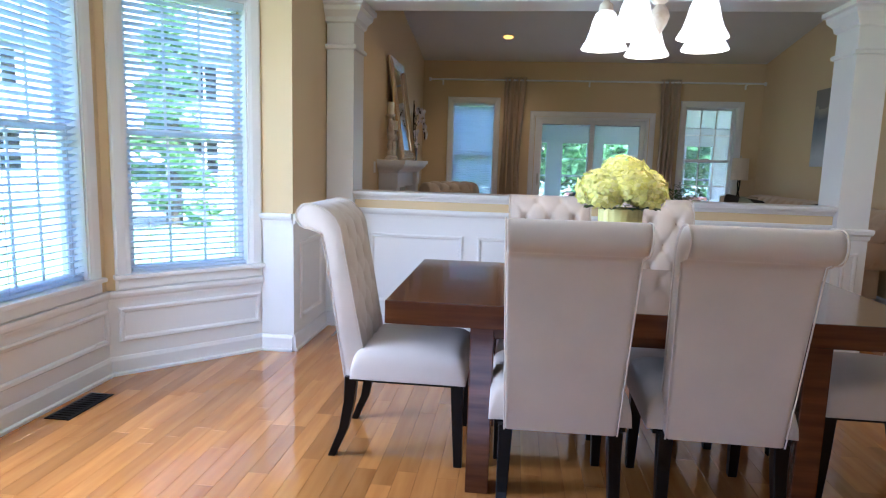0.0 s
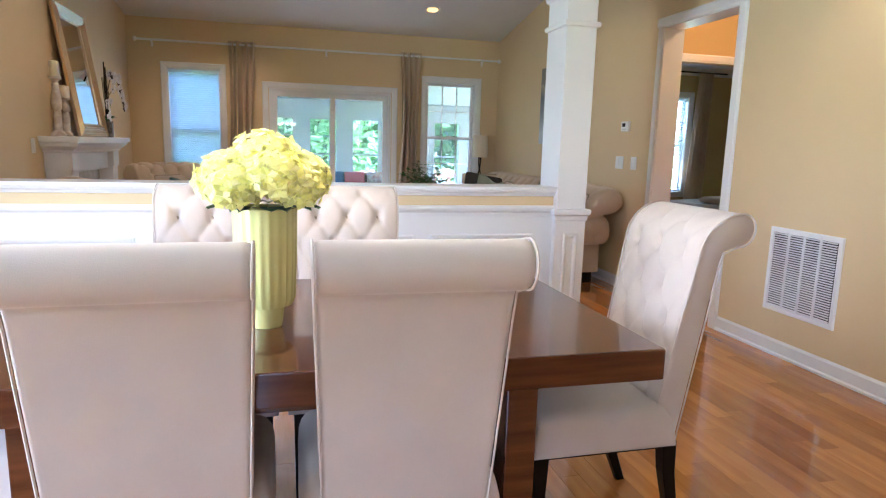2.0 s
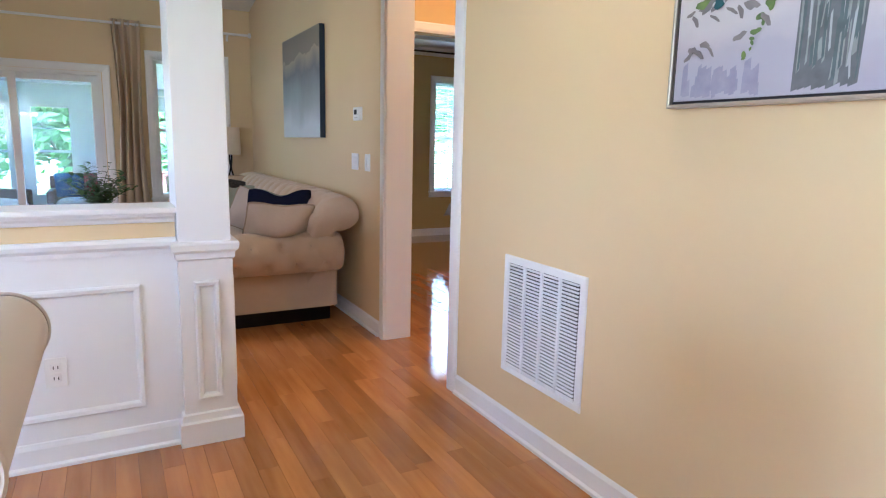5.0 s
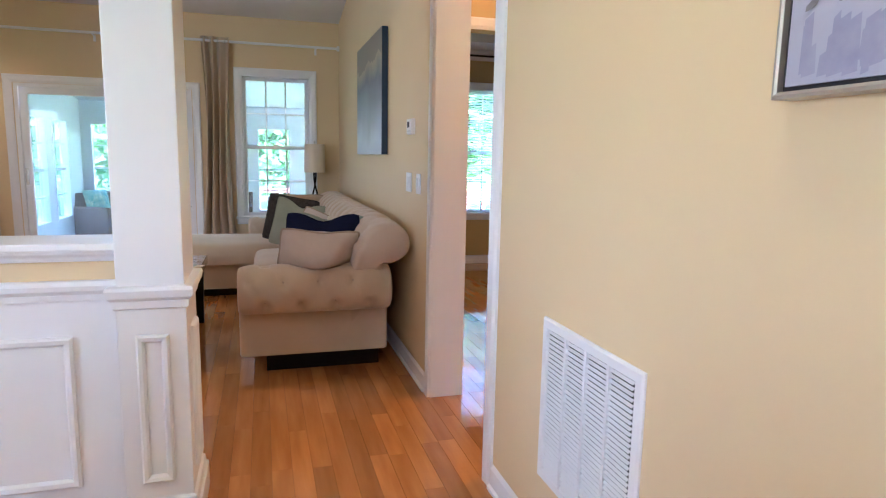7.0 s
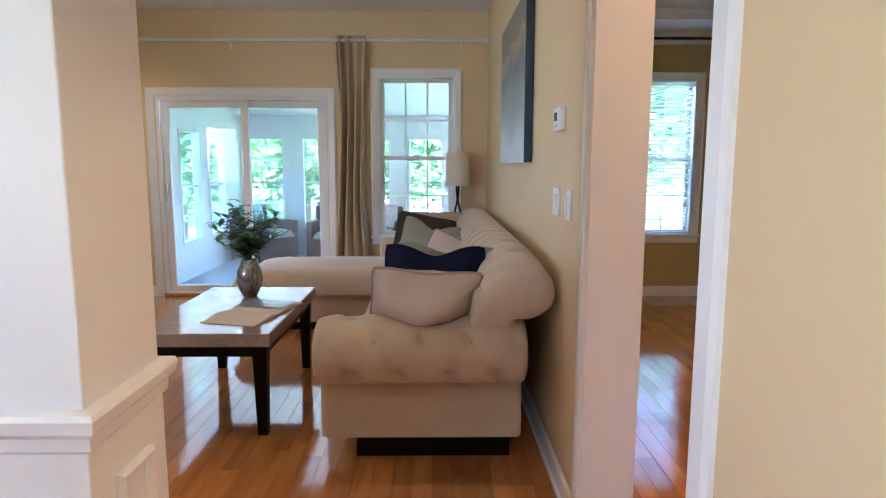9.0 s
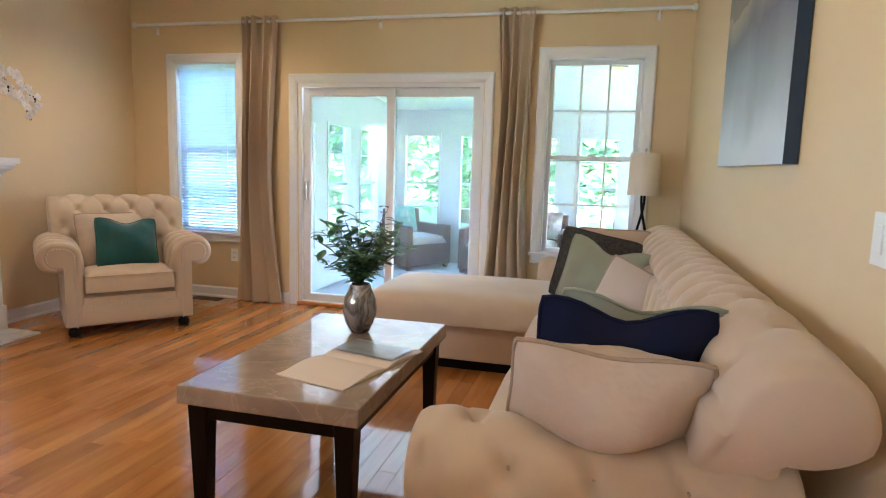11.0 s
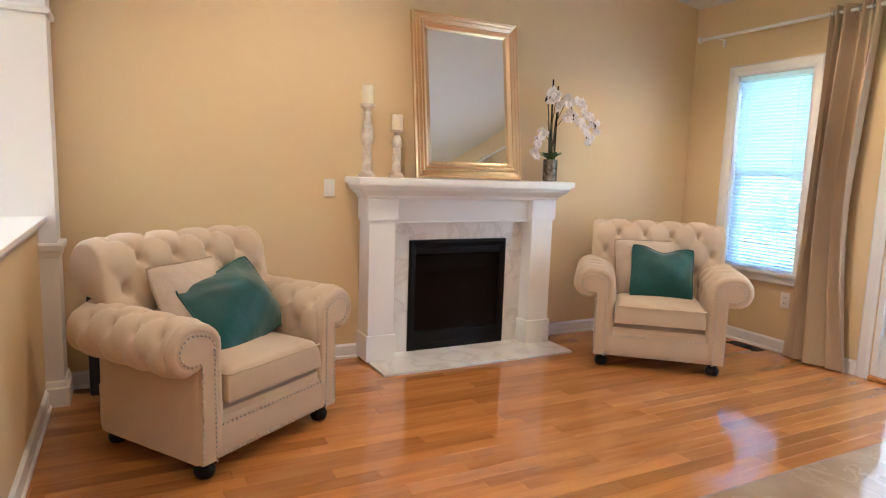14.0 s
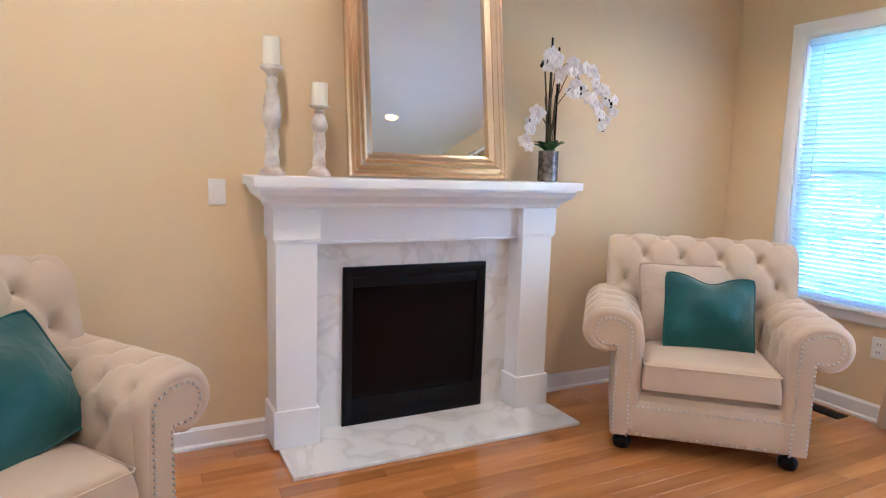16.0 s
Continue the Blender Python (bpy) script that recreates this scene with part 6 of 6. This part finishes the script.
part("cloth", bm, DRAPE, bc, smooth=80)
part("rod", tube([(4.8, 9.70, 2.50), (7.6, 9.70, 2.50)], 0.012, 10), BLACK, bc, "dark curtain rod", smooth=True)

# ---- sunroom ----
SX0, SX1, SY1, SZ = 0.30, 5.3, 13.3, -0.08
struct("sunroom_floor", box(SX0 - 0.15, SX1 + 0.15, YB + 0.16, SY1 + 0.15, SZ - 0.2, SZ), CONCRETE, "pale sunroom floor", "floor")
struct("sunroom_ceiling", prism([(YB + 0.161, 2.42), (SY1 + 0.3, 2.03), (SY1 + 0.3, 2.13), (YB + 0.161, 2.52)], SX0 - 0.2, SX1 + 0.2), VINYL, "white sunroom ceiling", "ceiling")


def sun_wall(name, m, L, n, first, w, pitch, top=2.3):
    """A glazed porch wall along local x, -y inside."""
    holes = [(first + k * pitch, first + k * pitch + w, 0.355, 1.735) for k in range(n)]
    wl = struct(name, wall_mesh(0, L, 0, 0.10, SZ, top, holes), VINYL, "white framed sunroom wall with windows", "wall", m)
    for a, b, lo, hi in holes:
        f = part("window_frame", ring_frame(a, b, lo, hi, [(0, -0.07), (0, 0.012), (0.028, 0.012), (0.03, -0.07)], 0.0), VINYL, wl)
        for z, t in ((1.045, 0.018), (1.39, 0.008), (0.70, 0.008)):
            part("bar", box(a + 0.031, b - 0.031, 0.03, 0.055, z - t, z + t), VINYL, f)
        g = part("pane", box(a + 0.031, b - 0.031, 0.060, 0.063, lo + 0.031, hi - 0.031), GLASS, f)
        g.visible_shadow = False
    return wl


m_, l_ = seg_frame((SX0, YB + 0.162), (SX0, SY1))
sun_wall("sunroom_wall_left", m_, l_, 3, 0.118, 0.65, 0.93)
m_, l_ = seg_frame((SX0 + 0.001, SY1), (SX1 - 0.001, SY1))
sun_wall("sunroom_wall_back", m_, l_, 6, 0.125, 0.55, 0.816)
m_, l_ = seg_frame((SX1, SY1), (SX1, YB + 0.162))
sun_wall("sunroom_wall_right", m_, l_, 3, 0.30, 0.65, 0.93)


def wicker_seat(m, w, label, cushions):
    s = thing("wicker_chair" if w < 1 else "wicker_loveseat", label, "chair" if w < 1 else "sofa", m)
    h = w / 2
    part("seat_base", box(-h, h, -0.34, 0.34, 0.05, 0.34, 0.02), WICKER, s)
    bm = box(-h, h, -0.36, -0.29, 0.20, 0.80, 0.02)
    part("backrest", bm, WICKER, s, m=pose(0, 0, 0, 6, 0, 0))
    for a in (-h, h):
        sx = 1 if a > 0 else -1
        part("arm", box(a - sx * 0.09, a, -0.33, 0.34, 0.30, 0.58, 0.03), WICKER, s)
    for x in (-h + 0.05, h - 0.05):
        for y in (-0.29, 0.29):
            part("leg", box(x - 0.025, x + 0.025, y - 0.025, y + 0.025, 0, 0.06), WICKER, s)
    part("seat_cushion", pad(-h + 0.095, h - 0.095, -0.27, 0.35, 0.342, 0.44, 0.02, n=14), LINEN, s, smooth=70)
    for k, (x, mt, lb) in enumerate(cushions):
        cushion(lb, m @ pose(x, -0.20, 0.445, 18, 0, 8 * (k - 1)), 0.40, 0.38, 0.13, mt, 60 + k)
    return s


TURQ = mat("aqua_print_cushion", (0.10, 0.36, 0.34), (0.55, 0.60, 0.45), 0.8, scale=14)
PINK = mat("coral_pink_cushion", (0.62, 0.10, 0.13), (0.55, 0.16, 0.16), 0.8, scale=9)
BLUEC = mat("blue_cushion", (0.03, 0.12, 0.26), (0.02, 0.07, 0.17), 0.8, scale=12)
FLORAL = mat("floral_white_cushion", (0.66, 0.62, 0.58), (0.45, 0.18, 0.16), 0.8, scale=13, detail=2)
wicker_seat(pose(0.76, 12.82, SZ, 0, 0, -125), 0.74, "brown wicker armchair with aqua cushion", [(0.0, TURQ, "aqua patterned cushion on wicker chair")])
wicker_seat(pose(2.12, 12.85, SZ, 0, 0, 180), 1.35, "brown wicker loveseat with cushions", [(-0.40, FLORAL, "white floral cushion on loveseat"), (0.02, PINK, "coral pink cushion on loveseat"), (0.40, BLUEC, "deep blue cushion on loveseat")])
wicker_seat(pose(4.55, 12.2, SZ, 0, 0, 118), 0.74, "brown wicker armchair with floral cushion", [(0.0, FLORAL, "white floral cushion on wicker chair")])
wt = thing("wicker_table", "low brown wicker table with glass top", "table", Matrix.Translation((2.35, 11.7, SZ)))
part("body", box(-0.40, 0.40, -0.26, 0.26, 0.0, 0.40, 0.02), WICKER, wt)
part("top", box(-0.43, 0.43, -0.29, 0.29, 0.401, 0.412, 0.003), FIREGLASS, wt, "dark glass top")
for x, y in ((1.6, 11.2), (3.3, 11.2)):
    z = 2.42 - 0.39 * (y - YB - 0.16) / (SY1 + 0.3 - YB - 0.16)
    rc = thing("sunroom_light", "small lit sunroom ceiling light", "ceiling light", Matrix.Translation((x, y, z)))
    part("trim_ring", lathe([(0.09, 0.004), (0.092, -0.008), (0.08, -0.012), (0.068, -0.004)], 24), WHITE, rc, smooth=True)
    part("bulb", lathe([(0.066, -0.002), (0.05, -0.016), (0.01, -0.02)], 20), BULB, rc, "glowing warm bulb", smooth=True)

# ---- outdoors ----
G = -0.55
gm = bmesh.new()
for p in ((-300, -300), (300, -300), (300, 300), (-300, 300)):
    gm.verts.new((p[0], p[1], G))
gm.faces.new(gm.verts[:])
struct("ground", gm, GRASS, "green lawn round the house", "ground")
struct("driveway", box(-11.5, -8.5, -20, 60, G - 0.1, G + 0.012), ASPHALT, "grey asphalt driveway across the lawn", "road")


def house(m, w, d, h, label):
    hs = thing("house", label, "house", m)
    part("wall", box(-w / 2, w / 2, -d / 2, d / 2, 0, h), SIDING, hs)
    for k in range(int(h / 0.28)):
        z = 0.28 * (k + 1)
        part("siding_board", prism([(-d / 2 - 0.001, z - 0.26), (-d / 2 - 0.03, z - 0.26), (-d / 2 - 0.006, z)], -w / 2 - 0.001, w / 2 + 0.001), SIDING, hs)
    part("roof", prism([(-d / 2 - 0.5, h - 0.1), (0, h + d * 0.32), (d / 2 + 0.5, h - 0.1), (d / 2 + 0.5, h + 0.05), (0, h + d * 0.32 + 0.2), (-d / 2 - 0.5, h + 0.05)], -w / 2 - 0.4, w / 2 + 0.4), ROOFING, hs)
    for fl_ in range(2):
        for k in range(4):
            x = -w / 2 + w * (k + 0.5) / 4
            z = 1.0 + fl_ * 2.8
            wn_ = part("window", ring_frame(x - 0.55, x + 0.55, z, z + 1.5, [(0, -0.05), (0, 0.06), (0.1, 0.06), (0.1, -0.05)], -d / 2 - 0.03), WHITE, hs)
            part("pane", box(x - 0.45, x + 0.45, -d / 2 - 0.045, -d / 2 - 0.032, z + 0.1, z + 1.4), FIREGLASS, wn_)
            part("bar", box(x - 0.03, x + 0.03, -d / 2 - 0.06, -d / 2 - 0.046, z + 0.1, z + 1.4), WHITE, wn_)
            part("bar", box(x - 0.45, x + 0.45, -d / 2 - 0.062, -d / 2 - 0.047, z + 0.72, z + 0.78), WHITE, wn_)
    return hs


h1 = house(pose(-15.5, 26.5, G, 0, 0, 32), 13, 9, 5.6, "pale two-storey house with grey roof across the lawn")
h2 = house(pose(3.2, 33, G, 0, 0, -4), 12, 9, 5.8, "pale two-storey house behind the trees")
h3 = house(pose(-27, 8, G, 0, 0, 80), 13, 9, 5.6, "pale two-storey house across the driveway")


def tree(m, h, r, seed, n=1500, label="leafy green tree on the lawn", conifer=False):
    t = thing("tree", label, "tree", m)
    rg = random.Random(seed)
    part("trunk", tube([(0, 0, 0), (0.05, 0, h * 0.3), (-0.04, 0.05, h * 0.6), (0, 0, h * 0.92)], [h * 0.028, h * 0.022, h * 0.014, 0.02], 10), BARK, t)
    limbs = bmesh.new()
    tips = []
    nl = 26 if conifer else 13
    for k in range(nl):
        a = k * 2.4
        if conifer:
            z0 = h * (0.06 + 0.86 * k / nl)
            rr = r * (1.02 - k / nl) * rg.uniform(0.85, 1.1)
            tip = Vector((rr * math.cos(a), rr * math.sin(a), z0 - 0.12 * rr))
        else:
            z0 = h * rg.uniform(0.22, 0.6)
            rr = r * rg.uniform(0.55, 0.95)
            tip = Vector((rr * math.cos(a), rr * math.sin(a), z0 + h * rg.uniform(0.12, 0.36)))
        b = Vector((0, 0, z0))
        tube([b, b.lerp(tip, 0.5) + Vector((0, 0, 0.05 * h if not conifer else 0)), tip], [h * 0.010, h * 0.006, 0.012], 6, limbs)
        tips.append((b, tip))
    part("limbs", limbs, BARK, t)
    V, F = [], []
    for i in range(n):
        b, tip = tips[rg.randrange(nl)]
        s = rg.uniform(0.25, 1.05) ** 0.7
        c = b.lerp(tip, s) + Vector((rg.gauss(0, 1), rg.gauss(0, 1), rg.gauss(0, 0.8))) * (r * (0.10 if conifer else 0.19))
        L = rg.uniform(0.13, 0.29) * (h / 6)
        u = Vector((rg.gauss(0, 1), rg.gauss(0, 1), rg.gauss(0, 0.6))).normalized()
        w = u.orthogonal().normalized()
        o = len(V)
        V += [tuple(c - u * L), tuple(c + w * L * 0.45), tuple(c + u * L), tuple(c - w * L * 0.45)]
        F.append((o, o + 1, o + 2, o + 3))
    me = bpy.data.meshes.new("crown")
    me.from_pydata(V, [], F)
    me.materials.append(FOLIAGE)
    ob = new("crown", me)
    ob.parent = t
    return t


SPRUCE = (-8.3, 15.2)
tree(pose(SPRUCE[0], SPRUCE[1], G), 7.5, 1.05, 1, 2600, "dark green spruce tree beside the driveway", True)
tree(pose(-13, 9.5, G), 6.5, 2.6, 2, 2600)
tree(pose(-17, 4.5, G), 7.0, 3.0, 3, 2600)
tree(pose(-1.2, 25, G), 7.5, 3.2, 5, 3600)
tree(pose(0.2, 22.5, G), 5.2, 2.2, 6, 3600)
tree(pose(-2.1, 16.8, G), 5.0, 2.1, 7, 4200, "bushy green tree beside the sunroom")
tree(pose(1.4, 18.6, G), 4.2, 2.4, 8, 4200, "bushy green tree behind the sunroom")
tree(pose(3.6, 20.5, G), 4.6, 2.6, 9, 4200, "bushy green tree behind the sunroom")
tree(pose(6.9, 20.0, G), 5.0, 2.8, 10, 4200, "bushy green tree behind the sunroom")
tree(pose(8.2, 20, G), 6.2, 2.8, 7, 3600)
tree(pose(-6.4, 17.5, G), 2.3, 1.5, 8, 2400, "small green tree beside the sunroom")
tree(pose(12.5, 24, G), 7.5, 3.4, 9, 2600)
tree(pose(5.8, 25, G), 5.0, 2.2, 10, 2600)
dkr = thing("deck_rail", "low red-brown wooden deck rail outside", "railing", Matrix.Translation((5.0, 16.2, G)))
part("rail", box(-3.4, 3.4, -0.05, 0.05, 1.05, 1.14), DECK, dkr)
for k in range(18):
    x = -3.3 + 6.6 * k / 17
    part("baluster", box(x - 0.04, x + 0.04, -0.035, 0.035, 0.0, 1.05), DECK, dkr)

# ---- oak floor boards, laid along y ----
floor = bpy.data.objects["floor"]
BW = 0.083
rng = random.Random(7)
boards, rest = [], []
bm_cache = {}


def board_mesh(L):
    if L not in bm_cache:
        me = bpy.data.meshes.new("floor_board")
        e, w = 0.0006, BW / 2 - 0.0003
        h, l = -0.0, L / 2 - 0.0003
        v = [(-w, -l, -0.012), (w, -l, -0.012), (w, l, -0.012), (-w, l, -0.012), (-w, -l, h - e), (w, -l, h - e), (w, l, h - e), (-w, l, h - e),
             (-w + e, -l + e, h), (w - e, -l + e, h), (w - e, l - e, h), (-w + e, l - e, h)]
        f = [(0, 1, 5, 4), (1, 2, 6, 5), (2, 3, 7, 6), (3, 0, 4, 7), (4, 5, 9, 8), (5, 6, 10, 9), (6, 7, 11, 10), (7, 4, 8, 11), (8, 9, 10, 11)]
        me.from_pydata(v, [], f)
        me.materials.append(OAK)
        bm_cache[L] = me
    return bm_cache[L]


x = -2.02
while x < 8.3:
    y_from, y_end = (-2.5, YB) if x < 3.87 else (3.45, YB) if x < 5.87 else (6.6, YB)
    if x < -1.22:
        k = max(0.0, min(1.0, (-1.30 - x) / 0.6))
        y_from, y_end = 1.02 + 0.63 * k, 4.08 - 0.63 * k
    y = y_from - rng.uniform(0, 0.3)
    while y < y_end - 0.05:
        L = rng.choice((0.45, 0.6, 0.75, 0.9, 1.05, 1.2))
        L = min(L, round(y_end - y, 3))
        if y < y_from:
            L = max(0.12, round(L + y - y_from, 3))
            y = y_from
        if L > 0.05:
            cx, cy = x + BW / 2, y + L / 2
            near = (-0.9 < cx < 2.9 and 4.95 < cy < 7.4) or (2.6 < cx < 3.8 and 3.2 < cy < 6.3)
            (boards if near and len(boards) < 300 else rest).append((cx, cy, L))
        y += L
    x += BW
for cx, cy, L in boards:
    b = new("floor_board", board_mesh(L))
    b.parent = floor
    b.matrix_basis = Matrix.Translation((cx, cy, 0))
V, F = [], []
for cx, cy, L in rest:
    me = board_mesh(L)
    o = len(V)
    V += [(p.co.x + cx, p.co.y + cy, p.co.z) for p in me.vertices]
    F += [tuple(i + o for i in q.vertices) for q in me.polygons]
me = bpy.data.meshes.new("floor_boards")
me.from_pydata(V, [], F)
me.materials.append(OAK_I)
rest_ob = new("floor_boards", me)
rest_ob.parent = floor
tagged(rest_ob, kind="stuff")
